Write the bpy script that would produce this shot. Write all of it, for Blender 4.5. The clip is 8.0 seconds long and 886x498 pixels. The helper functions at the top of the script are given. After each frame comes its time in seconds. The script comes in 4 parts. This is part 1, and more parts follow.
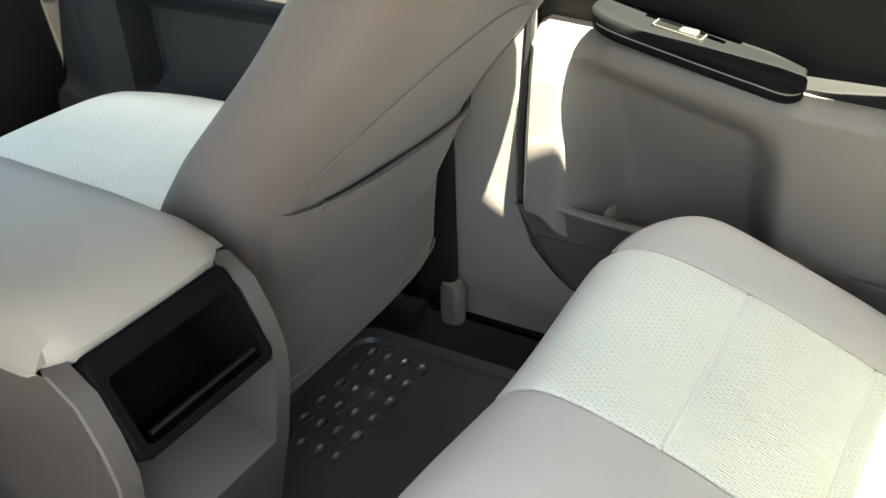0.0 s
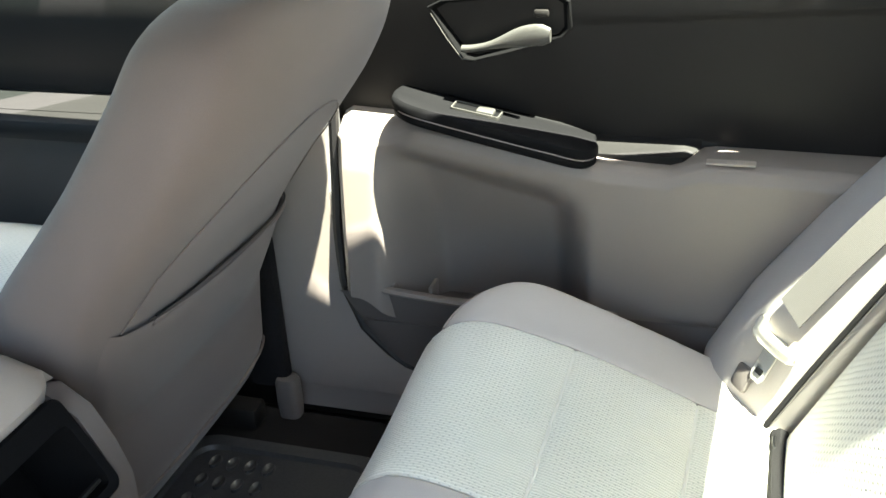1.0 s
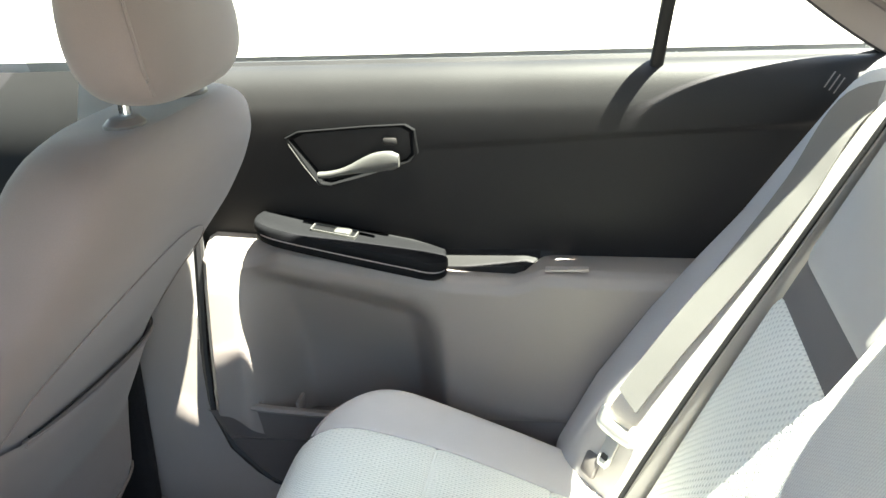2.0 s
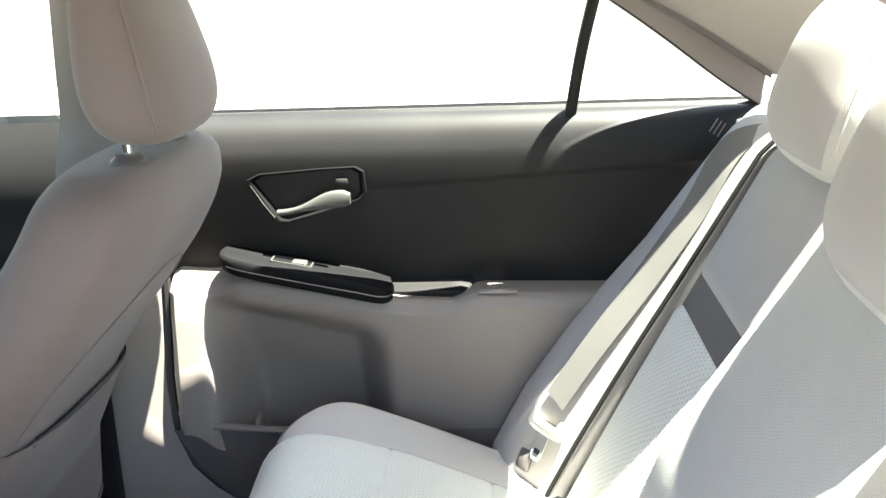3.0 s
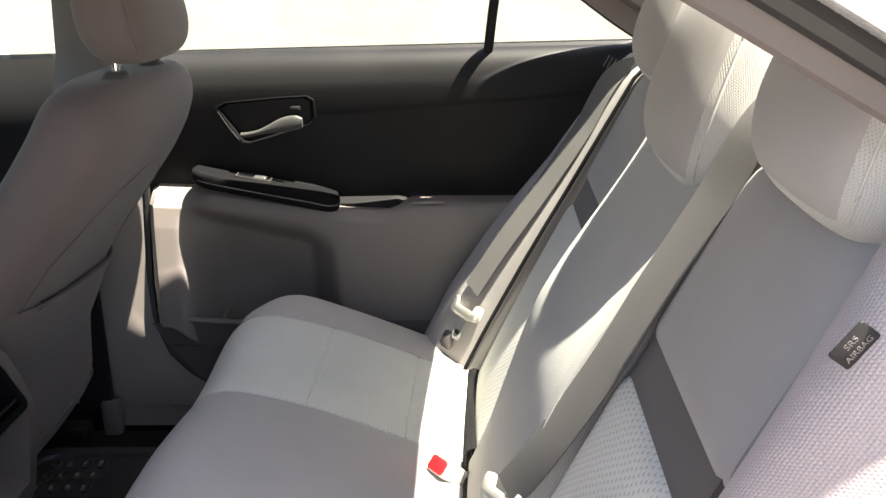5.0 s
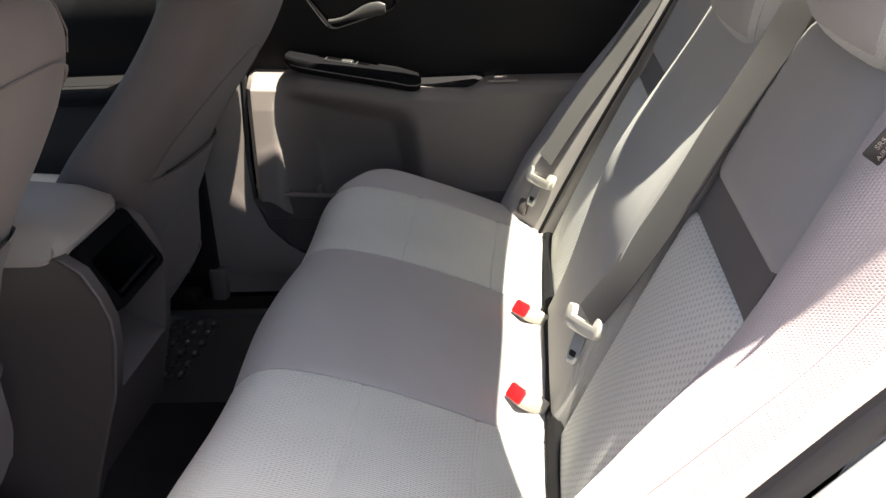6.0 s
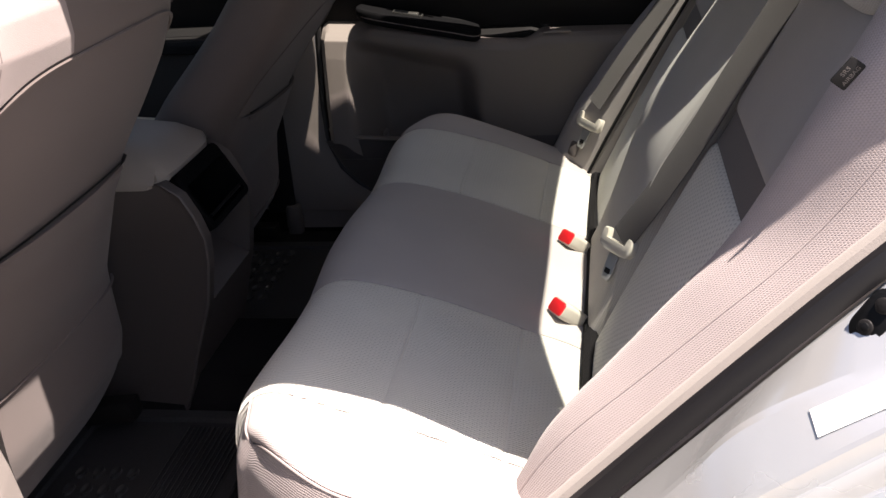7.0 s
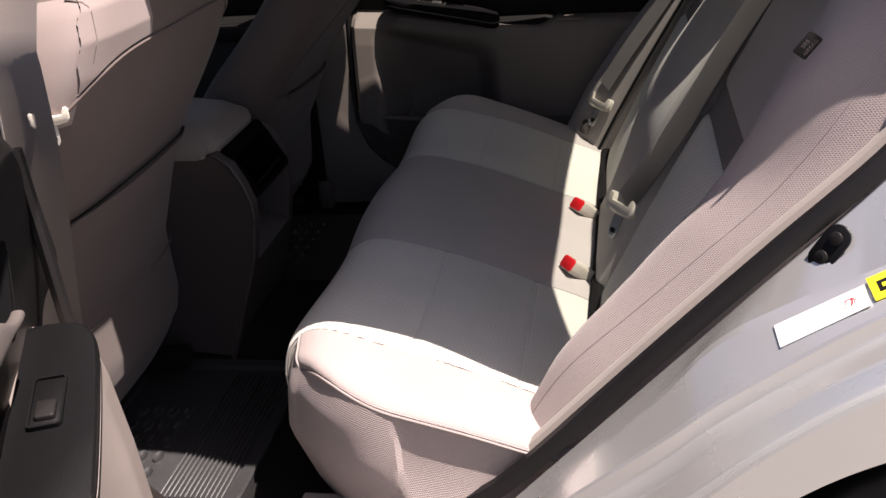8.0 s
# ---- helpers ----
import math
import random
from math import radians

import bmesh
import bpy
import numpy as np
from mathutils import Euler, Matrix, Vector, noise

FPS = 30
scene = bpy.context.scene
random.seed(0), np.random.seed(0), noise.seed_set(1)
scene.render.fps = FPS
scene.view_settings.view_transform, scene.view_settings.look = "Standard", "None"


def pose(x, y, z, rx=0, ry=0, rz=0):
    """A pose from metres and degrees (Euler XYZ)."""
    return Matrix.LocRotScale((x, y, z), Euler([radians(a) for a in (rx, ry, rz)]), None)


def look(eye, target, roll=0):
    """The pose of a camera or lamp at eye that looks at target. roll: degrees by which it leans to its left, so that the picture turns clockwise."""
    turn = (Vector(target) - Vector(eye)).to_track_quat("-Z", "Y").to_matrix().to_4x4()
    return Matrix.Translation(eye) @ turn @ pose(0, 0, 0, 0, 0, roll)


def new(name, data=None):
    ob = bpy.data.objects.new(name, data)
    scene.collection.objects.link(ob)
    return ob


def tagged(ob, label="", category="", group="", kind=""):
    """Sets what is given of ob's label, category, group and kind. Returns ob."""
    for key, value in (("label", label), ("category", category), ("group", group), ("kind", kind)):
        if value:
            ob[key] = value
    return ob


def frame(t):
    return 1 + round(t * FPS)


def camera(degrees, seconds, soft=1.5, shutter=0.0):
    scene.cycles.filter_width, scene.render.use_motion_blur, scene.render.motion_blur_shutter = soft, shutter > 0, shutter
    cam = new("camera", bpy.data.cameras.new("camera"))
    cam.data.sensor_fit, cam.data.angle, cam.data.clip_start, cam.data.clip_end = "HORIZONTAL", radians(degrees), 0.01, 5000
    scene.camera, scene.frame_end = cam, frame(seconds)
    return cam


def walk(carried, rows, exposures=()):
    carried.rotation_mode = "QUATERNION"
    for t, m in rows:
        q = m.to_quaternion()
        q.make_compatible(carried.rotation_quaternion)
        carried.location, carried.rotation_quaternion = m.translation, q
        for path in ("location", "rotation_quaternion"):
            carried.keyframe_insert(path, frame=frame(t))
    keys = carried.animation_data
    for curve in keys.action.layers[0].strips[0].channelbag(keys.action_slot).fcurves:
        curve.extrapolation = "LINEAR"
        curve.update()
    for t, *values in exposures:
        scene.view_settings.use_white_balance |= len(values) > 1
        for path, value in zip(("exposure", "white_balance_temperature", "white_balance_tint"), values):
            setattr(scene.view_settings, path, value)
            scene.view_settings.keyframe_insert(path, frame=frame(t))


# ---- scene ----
cam = camera(47.5, 8.0)
PATH = [
    (0, (0.913, -0.557, 1.164), (0.022, 0.923, 0.157), -2.1),
    (0.5, (0.904, -0.568, 1.176), (0.161, 1.025, 0.222), -3.3),
    (1, (0.898, -0.58, 1.19), (0.329, 1.117, 0.298), -3.5),
    (1.5, (0.905, -0.612, 1.207), (0.494, 1.17, 0.398), -3.9),
    (2, (0.927, -0.673, 1.206), (0.609, 1.185, 0.537), -2.8),
    (3.3, (0.882, -0.939, 1.223), (0.799, 0.988, 0.695), -1.5),
    (3.5, (0.883, -0.969, 1.228), (0.821, 0.966, 0.726), -0.9),
    (4, (0.911, -1.027, 1.218), (0.906, 0.924, 0.78), 0.0),
    (4.5, (0.967, -1.11, 1.196), (0.966, 0.832, 0.72), -0.8),
    (5, (0.988, -1.198, 1.175), (0.897, 0.712, 0.59), -1.7),
    (5.2, (0.984, -1.234, 1.174), (0.861, 0.661, 0.546), -2.1),
    (6.3, (0.944, -1.425, 1.175), (0.708, 0.398, 0.387), -4.0),
    (6.5, (0.953, -1.451, 1.171), (0.683, 0.363, 0.373), -3.9),
    (7, (0.992, -1.565, 1.198), (0.659, 0.227, 0.374), -4.8),
    (7.5, (1.015, -1.676, 1.217), (0.614, 0.088, 0.364), -5.8),
    (8, (1.013, -1.752, 1.225), (0.646, 0.03, 0.392), -5.2),
]
EXPOSURE = [(0.0, 5.0, 7500, -2), (0.5, 4.95, 7150, 0), (1.0, 4.75, 6900, 0), (1.5, 4.82, 6850, 0), (2.2, 4.95, 6600, 2), (3.5, 4.38, 6650, 6), (4.0, 3.6, 6600, 10), (4.5, 3.25, 6750, 12), (5.0, 3.52, 6950, 12), (6.5, 2.45, 6900, 15), (7.0, 1.94, 6950, 18), (8.0, 1.23, 7000, 22)]
walk(cam, [(t, look(eye, target, roll)) for t, eye, target, roll in PATH], EXPOSURE)

# ---- light ----
SUN_DIR = Vector((0.418, -0.112, 1.0)).normalized()      # towards the sun: high, a little from behind the car
world = bpy.data.worlds.new("sky")
scene.world = world
world.use_nodes = True
wn = world.node_tree.nodes
sky = wn.new("ShaderNodeTexSky")
sky.sky_type = "NISHITA"
sky.sun_disc = False
sky.sun_elevation = math.asin(SUN_DIR.z)
sky.sun_rotation = math.atan2(SUN_DIR.x, SUN_DIR.y)
sky.dust_density = 2.0
wn["Background"].inputs["Strength"].default_value = 0.055
world.node_tree.links.new(sky.outputs["Color"], wn["Background"].inputs["Color"])
sun = new("sun", bpy.data.lights.new("sun", "SUN"))
sun.data.energy, sun.data.angle, sun.data.color = 5.0, radians(0.5), (1.0, 0.96, 0.9)
sun.matrix_world = look(SUN_DIR * 20, (0, 0, 0))

# ---- sizes of the car: x to the rear, y to its right, z up ----
YC = -0.045            # middle line of the car
FLOOR, GROUND = 0.25, -0.05


# ---- materials ----
def link(nt, a, b):
    nt.links.new(a, b)


def mat(name, color, rough=0.6, metal=0.0, var=0.12, grain=400.0, bump=0.15, patch=6.0, sheen=0.0, spec=0.5, coat=0.0, depth=0.001):
    """A surface with stains at one scale, grain at another and fine relief."""
    m = bpy.data.materials.new(name)
    m.use_nodes = True
    nt = m.node_tree
    p = nt.nodes["Principled BSDF"]
    p.inputs["Roughness"].default_value, p.inputs["Metallic"].default_value = rough, metal
    p.inputs["Specular IOR Level"].default_value = spec
    p.inputs["Sheen Weight"].default_value, p.inputs["Sheen Roughness"].default_value = sheen, 0.5
    p.inputs["Coat Weight"].default_value = coat
    co = nt.nodes.new("ShaderNodeTexCoord")
    big, fine = nt.nodes.new("ShaderNodeTexNoise"), nt.nodes.new("ShaderNodeTexNoise")
    big.inputs["Scale"].default_value, big.inputs["Detail"].default_value = patch, 4
    fine.inputs["Scale"].default_value, fine.inputs["Detail"].default_value = grain, 3
    for n in (big, fine):
        link(nt, co.outputs["Object"], n.inputs["Vector"])
    add = nt.nodes.new("ShaderNodeMath")
    add.operation = "ADD"
    link(nt, big.outputs["Fac"], add.inputs[0])
    link(nt, fine.outputs["Fac"], add.inputs[1])
    ramp = nt.nodes.new("ShaderNodeMapRange")
    ramp.inputs["From Min"].default_value, ramp.inputs["From Max"].default_value = 0.6, 1.4
    ramp.inputs["To Min"].default_value, ramp.inputs["To Max"].default_value = 1 - var, 1 + var
    link(nt, add.outputs[0], ramp.inputs["Value"])
    mul = nt.nodes.new("ShaderNodeVectorMath")
    mul.operation = "SCALE"
    mul.inputs[0].default_value = color
    link(nt, ramp.outputs[0], mul.inputs["Scale"])
    link(nt, mul.outputs[0], p.inputs["Base Color"])
    rr = nt.nodes.new("ShaderNodeMapRange")
    rr.inputs["To Min"].default_value, rr.inputs["To Max"].default_value = max(0.02, rough - 0.1), min(1, rough + 0.1)
    link(nt, big.outputs["Fac"], rr.inputs["Value"])
    link(nt, rr.outputs[0], p.inputs["Roughness"])
    b = nt.nodes.new("ShaderNodeBump")
    b.name = "relief"
    b.inputs["Strength"].default_value, b.inputs["Distance"].default_value = bump, depth
    link(nt, fine.outputs["Fac"], b.inputs["Height"])
    link(nt, b.outputs[0], p.inputs["Normal"])
    return m


def knit(name, color, rib, cell, strength, dark=0.8, cut=0.4, fade=0.0, rib_part=0.4, rib_tone=0.05):
    """Seat cloth over the cloth's own coordinates in metres: fine ribs, staggered stitched cells, on the base of mat()."""
    m = mat(name, color, 0.92, var=0.1, grain=900, bump=0.2, sheen=0.2, spec=0.2)
    nt = m.node_tree
    p = nt.nodes["Principled BSDF"]
    tc = nt.nodes["Texture Coordinate"]

    def op(kind, x, y=None, clamp=False):
        n = nt.nodes.new("ShaderNodeMath")
        n.operation, n.use_clamp = kind, clamp
        for k, val in enumerate((x, y)):
            if val is None:
                continue
            if isinstance(val, (int, float)):
                n.inputs[k].default_value = val
            else:
                link(nt, val, n.inputs[k])
        return n.outputs[0]
    sep = nt.nodes.new("ShaderNodeSeparateXYZ")
    link(nt, tc.outputs["UV"], sep.inputs[0])
    wob = nt.nodes.new("ShaderNodeTexNoise")
    wob.inputs["Scale"].default_value, wob.inputs["Detail"].default_value = 60, 2
    link(nt, tc.outputs["UV"], wob.inputs["Vector"])
    off = op("MULTIPLY", op("SUBTRACT", wob.outputs["Fac"], 0.5), 0.003)
    u, v = op("ADD", sep.outputs[0], off), op("ADD", sep.outputs[1], off)
    fine = op("SINE", op("MULTIPLY", v, 6.2832 / rib))
    cells = op("MULTIPLY", op("SINE", op("MULTIPLY", u, 6.2832 / cell[0])), op("SINE", op("MULTIPLY", v, 6.2832 / cell[1])))
    hole = op("MULTIPLY", op("SUBTRACT", cells, cut), 1.0 / (1.0 - cut), True)
    if fade:
        worn = nt.nodes.new("ShaderNodeTexNoise")
        worn.inputs["Scale"].default_value, worn.inputs["Detail"].default_value = 9, 3
        link(nt, tc.outputs["UV"], worn.inputs["Vector"])
        hole = op("MULTIPLY", hole, op("MULTIPLY", op("SUBTRACT", worn.outputs["Fac"], 0.5 - 0.2 / fade), 4.0 * fade, True))
    height = op("SUBTRACT", op("MULTIPLY", fine, rib_part), hole)
    second = nt.nodes.new("ShaderNodeBump")
    second.inputs["Strength"].default_value, second.inputs["Distance"].default_value = strength, 0.0012
    link(nt, height, second.inputs["Height"])
    link(nt, nt.nodes["relief"].outputs[0], second.inputs["Normal"])
    link(nt, second.outputs[0], p.inputs["Normal"])
    old = p.inputs["Base Color"].links[0].from_socket
    tone = nt.nodes.new("ShaderNodeVectorMath")
    tone.operation = "SCALE"
    link(nt, old, tone.inputs[0])
    link(nt, op("SUBTRACT", op("ADD", 1.0, op("MULTIPLY", fine, rib_tone)), op("MULTIPLY", hole, 1.0 - dark)), tone.inputs["Scale"])
    link(nt, tone.outputs[0], p.inputs["Base Color"])
    return m


def pane(name, tint, rough=0.0, gloss_part=0.07):
    m = bpy.data.materials.new(name)
    m.use_nodes = True
    nt = m.node_tree
    nt.nodes.remove(nt.nodes["Principled BSDF"])
    gloss, clear, mix = (nt.nodes.new(k) for k in ("ShaderNodeBsdfGlossy", "ShaderNodeBsdfTransparent", "ShaderNodeMixShader"))
    gloss.inputs["Roughness"].default_value = rough
    clear.inputs["Color"].default_value = (*tint, 1)
    mix.inputs[0].default_value = gloss_part
    link(nt, clear.outputs[0], mix.inputs[1])
    link(nt, gloss.outputs[0], mix.inputs[2])
    link(nt, mix.outputs[0], nt.nodes["Material Output"].inputs["Surface"])
    return m


CLOTH = mat("plain_seat_cloth", (0.47, 0.435, 0.413), 0.92, var=0.08, grain=1100, bump=0.35, patch=9, sheen=0.2, spec=0.2, depth=0.0008)
# darker copy of the plain cloth: shade on the seat back put in its colour
CLOTH_SHADE = mat("plain_seat_cloth_shade", (0.35, 0.32, 0.302), 0.92, var=0.08, grain=1100, bump=0.35, patch=9, sheen=0.15, spec=0.2, depth=0.0008)
# darker than the cloth itself: the front seats' shade is in this colour
CLOTH_F_SHADE = mat("front_seat_cloth_shade", (0.122, 0.098, 0.091), 0.9, var=0.08, grain=1100, bump=0.35, patch=9, sheen=0.12, spec=0.2, depth=0.0008)
# lit copy of the front seat cloth, with its weave
SHOULDER_LIT = knit("sunlit_woven_shoulder_cloth", (0.275, 0.228, 0.217), 0.0014, (0.0018, 0.0026), 0.25, 0.86, 0.1)
CLOTH_DARK = mat("dark_seat_band", (0.085, 0.07, 0.066), 0.9, var=0.15, grain=900, sheen=0.2, spec=0.2)
INSERT = knit("ribbed_seat_insert", (0.72, 0.70, 0.63), 0.0040, (0.0110, 0.0080), 0.5, 0.66, 0.62, 1.6, 0.8, 0.09)
HEAD_CLOTH = knit("fine_woven_head_cloth", (0.50, 0.475, 0.44), 0.0020, (0.0026, 0.0036), 0.35, 0.84, 0.15)
RIB = knit("fine_ribbed_cloth", (0.43, 0.408, 0.378), 0.0034, (0.0040, 0.0068), 0.2, 0.88, 0.2, 0.0, 0.8, 0.07)
INSERT_UP = knit("ribbed_seat_back_insert", (0.66, 0.64, 0.58), 0.0062, (0.0105, 0.0124), 0.5, 0.68, 0.15, 0.0, 0.2)
WEAVE = knit("woven_bolster_cloth", (0.36, 0.305, 0.295), 0.0026, (0.0032, 0.0052), 0.4, 0.82, 0.1)
VINYL = mat("beige_trim_plastic", (0.200, 0.174, 0.160), 0.5, var=0.06, grain=1200, bump=0.12, spec=0.35)
# console body and trim edge: shade put in the colour; post sleeves plainly taupe
CONSOLE = mat("taupe_and_shaded_plastic", (0.09, 0.075, 0.07), 0.5, var=0.06, grain=1200, bump=0.12, spec=0.35)
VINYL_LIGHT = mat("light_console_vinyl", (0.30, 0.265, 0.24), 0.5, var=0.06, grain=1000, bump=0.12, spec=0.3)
CHARCOAL = mat("charcoal_door_plastic", (0.0125, 0.012, 0.0125), 0.5, var=0.15, grain=900, bump=0.2, spec=0.17)
FRONT_TRIM = mat("dark_front_door_plastic", (0.05, 0.046, 0.045), 0.55, var=0.12, grain=900, bump=0.2, spec=0.3)
GREY_DARK = mat("dark_grey_plastic", (0.011, 0.010, 0.010), 0.55, var=0.15, grain=900, bump=0.2, spec=0.2)
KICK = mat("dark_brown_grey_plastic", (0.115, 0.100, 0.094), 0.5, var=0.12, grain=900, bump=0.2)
STITCH = mat("seam_thread", (0.33, 0.285, 0.275), 0.9, var=0.15, spec=0.1)
BLACK = mat("black_plastic", (0.005, 0.005, 0.0055), 0.45, var=0.2, spec=0.2)
RUBBER = mat("black_rubber", (0.005, 0.0042, 0.0052), 0.5, var=0.2, grain=300)
MAT_RUBBER = mat("rubber_mat", (0.034, 0.034, 0.036), 0.42, var=0.3, grain=250, bump=0.3)
CARPET = mat("black_carpet", (0.018, 0.017, 0.018), 0.95, var=0.4, grain=700, bump=1.0, depth=0.004, spec=0.1)
SILVER = mat("silver_handle", (0.46, 0.45, 0.425), 0.34, metal=0.4, var=0.05)
LEVER = mat("satin_silver_lever", (0.085, 0.083, 0.079), 0.36, metal=0.4, var=0.05)
BEZEL = mat("matt_black_bezel", (0.005, 0.005, 0.0055), 0.75, var=0.2, spec=0.03)
CHROME = mat("chrome", (0.8, 0.8, 0.8), 0.08, metal=1.0, var=0.03)
PAINT = mat("silver_body_paint", (0.58, 0.585, 0.585), 0.26, metal=0.65, var=0.05, grain=2500, bump=0.03, coat=0.5)
WEBBING = knit("grey_belt_webbing", (0.115, 0.105, 0.099), 0.0016, (0.002, 0.002), 0.15, 0.92)
BEIGE_PART = mat("beige_buckle_plastic", (0.62, 0.58, 0.50), 0.4, var=0.05)
RED = mat("red_button", (0.75, 0.02, 0.025), 0.35, var=0.06)
LINER = mat("roof_lining", (0.28, 0.25, 0.23), 0.95, var=0.06, grain=600, bump=0.4, sheen=0.1, spec=0.1)
LABEL_W = mat("white_sticker", (0.82, 0.82, 0.8), 0.4, var=0.03)
LABEL_Y = mat("yellow_sticker", (0.8, 0.7, 0.02), 0.4, var=0.05)
INK = mat("red_ink", (0.6, 0.03, 0.04), 0.5, var=0.1)
CONCRETE = mat("concrete_ground", (0.20, 0.186, 0.168), 0.9, var=0.25, grain=60, patch=0.8, bump=0.5)
PLASTER = mat("stained_plaster_wall", (0.66, 0.635, 0.53), 0.9, var=0.13, grain=7, patch=1.4, bump=0.35, depth=0.012)
GLASS = pane("clear_window_glass", (0.68, 0.70, 0.66))
GLASS_SHADE = pane("tinted_windscreen_glass", (0.45, 0.52, 0.48))
GLASS_REAR = pane("tinted_rear_glass", (0.46, 0.49, 0.46))
ARM_PAD = mat("soft_black_armrest", (0.006, 0.006, 0.0068), 0.6, var=0.2, grain=700, bump=0.3, spec=0.06)


# ---- mesh helpers ----
def part(name, bm, material, parent=None, label="", smooth=True):
    bmesh.ops.recalc_face_normals(bm, faces=bm.faces)
    me = bpy.data.meshes.new(name)
    bm.to_mesh(me)
    bm.free()
    me.materials.append(material)
    if smooth:
        me.polygons.foreach_set("use_smooth", [True] * len(me.polygons))
        me.set_sharp_from_angle(angle=radians(38))
    ob = new(name, me)
    ob.parent = parent
    if label:
        ob["label"] = label
    return ob


def thing(name, label, category, at=(0, 0, 0), kind="", group=""):
    ob = new(name)
    ob.empty_display_size = 0.05
    ob.location = at
    return tagged(ob, label, category, group, kind)


def grid(fn, nu, nv, close_u=False, uv=None):
    """A sheet fn(a, b); uv gives the cloth's coordinates in metres at (a, b)."""
    bm = bmesh.new()
    lay = bm.loops.layers.uv.new("cloth") if uv else None
    vs = [[bm.verts.new(fn(i / nu, j / nv)) for j in range(nv + 1)] for i in range(nu if close_u else nu + 1)]
    n = len(vs)
    for i in range(n if close_u else n - 1):
        for j in range(nv):
            a = vs[(i + 1) % n]
            f = bm.faces.new((vs[i][j], a[j], a[j + 1], vs[i][j + 1]))
            if uv:
                for loop, (p, q) in zip(f.loops, ((i, j), (i + 1, j), (i + 1, j + 1), (i, j + 1))):
                    loop[lay].uv = uv(p / nu, q / nv)
    return bm


def cloth_map(bm, first, second):
    """Lays the cloth flat along two axes of the mesh (0 to 2)."""
    lay = bm.loops.layers.uv.new("cloth")
    for f in bm.faces:
        for loop in f.loops:
            loop[lay].uv = (loop.vert.co[first], loop.vert.co[second])
    return bm


def smooth01(t):
    t = min(1.0, max(0.0, t))
    return t * t * (3 - 2 * t)


def curve_at(points):
    """A smooth curve through points, by its length from 0 to 1; gives the place at t."""
    pts = [Vector(p) for p in points]
    dense = []
    for i in range(len(pts) - 1):
        a, b, c, d = pts[max(i - 1, 0)], pts[i], pts[i + 1], pts[min(i + 2, len(pts) - 1)]
        for k in range(16):
            t = k / 16
            dense.append(0.5 * (2 * b + (c - a) * t + (2 * a - 5 * b + 4 * c - d) * t * t + (3 * b - a - 3 * c + d) * t ** 3))
    dense.append(pts[-1])
    at = [0.0]
    for a, b in zip(dense, dense[1:]):
        at.append(at[-1] + (b - a).length)
    total = at[-1]

    def place(t):
        want = min(1.0, max(0.0, t)) * total
        lo = min(int(np.searchsorted(at, want, "right")) - 1, len(dense) - 2)
        k = (want - at[lo]) / max(1e-9, at[lo + 1] - at[lo])
        return dense[lo].lerp(dense[lo + 1], k)

    place.length = total
    return place


def panel(surface, u0, u1, v0, v1, nu, nv, drop=0.006, roll=0.012, puff=0.0, skirt=0.012, drops=(1, 1, 1, 1)):
    """A padded panel on surface(u, v) -> (place, normal), u and v in metres. Its edges roll down by drop within roll."""
    def fn(a, b):
        ru, rv = (u1 - u0), (v1 - v0)
        # denser near the edges
        a2, b2 = 0.5 - 0.5 * math.cos(math.pi * a), 0.5 - 0.5 * math.cos(math.pi * b)
        u, v = u0 + ru * a2, v0 + rv * b2
        off = puff * 16 * a2 * (1 - a2) * b2 * (1 - b2)
        for edge, dist in zip(drops, (u - u0, u1 - u, v - v0, v1 - v)):
            if edge and dist < roll:
                k = 1 - dist / roll
                off -= drop * edge * (1 - math.sqrt(max(0.0, 1 - k * k)))
        if a in (0, 1) or b in (0, 1):
            off -= skirt
        p, n = surface(u, v)
        return p + n * off
    at = [[fn(i / nu, j / nv) for j in range(nv + 1)] for i in range(nu + 1)]
    along = [0.0]
    for i in range(nu):
        along.append(along[-1] + (at[i + 1][nv // 2] - at[i][nv // 2]).length)
    across = []
    for row in at:
        run = [0.0]
        for p, q in zip(row, row[1:]):
            run.append(run[-1] + (q - p).length)
        across.append([k - run[nv // 2] for k in run])
    return grid(lambda a, b: at[round(a * nu)][round(b * nv)], nu, nv, uv=lambda a, b: (u0 + along[round(a * nu)], (v0 + v1) / 2 + across[round(a * nu)][round(b * nv)]))


def tube(points, r, n=8, closed=False, flat=1.0, up=None):
    """A round or flattened bar along points."""
    pts = [Vector(p) for p in points]
    bm = bmesh.new()
    rings = []
    for i, p in enumerate(pts):
        a, b = (pts[i - 1], pts[(i + 1) % len(pts)]) if closed else (pts[max(i - 1, 0)], pts[min(i + 1, len(pts) - 1)])
        d = (b - a).normalized()
        ref = Vector(up) if up else (Vector((0, 0, 1)) if abs(d.z) < 0.9 else Vector((1, 0, 0)))
        s = d.cross(ref).normalized()
        w = s.cross(d).normalized()
        rings.append([bm.verts.new(p + s * (r * math.cos(2 * math.pi * k / n)) + w * (r * flat * math.sin(2 * math.pi * k / n))) for k in range(n)])
    m = len(rings)
    for i in range(m if closed else m - 1):
        for k in range(n):
            bm.faces.new((rings[i][k], rings[i][(k + 1) % n], rings[(i + 1) % m][(k + 1) % n], rings[(i + 1) % m][k]))
    if not closed:
        bm.faces.new(rings[0])
        bm.faces.new(rings[-1][::-1])
    return bm


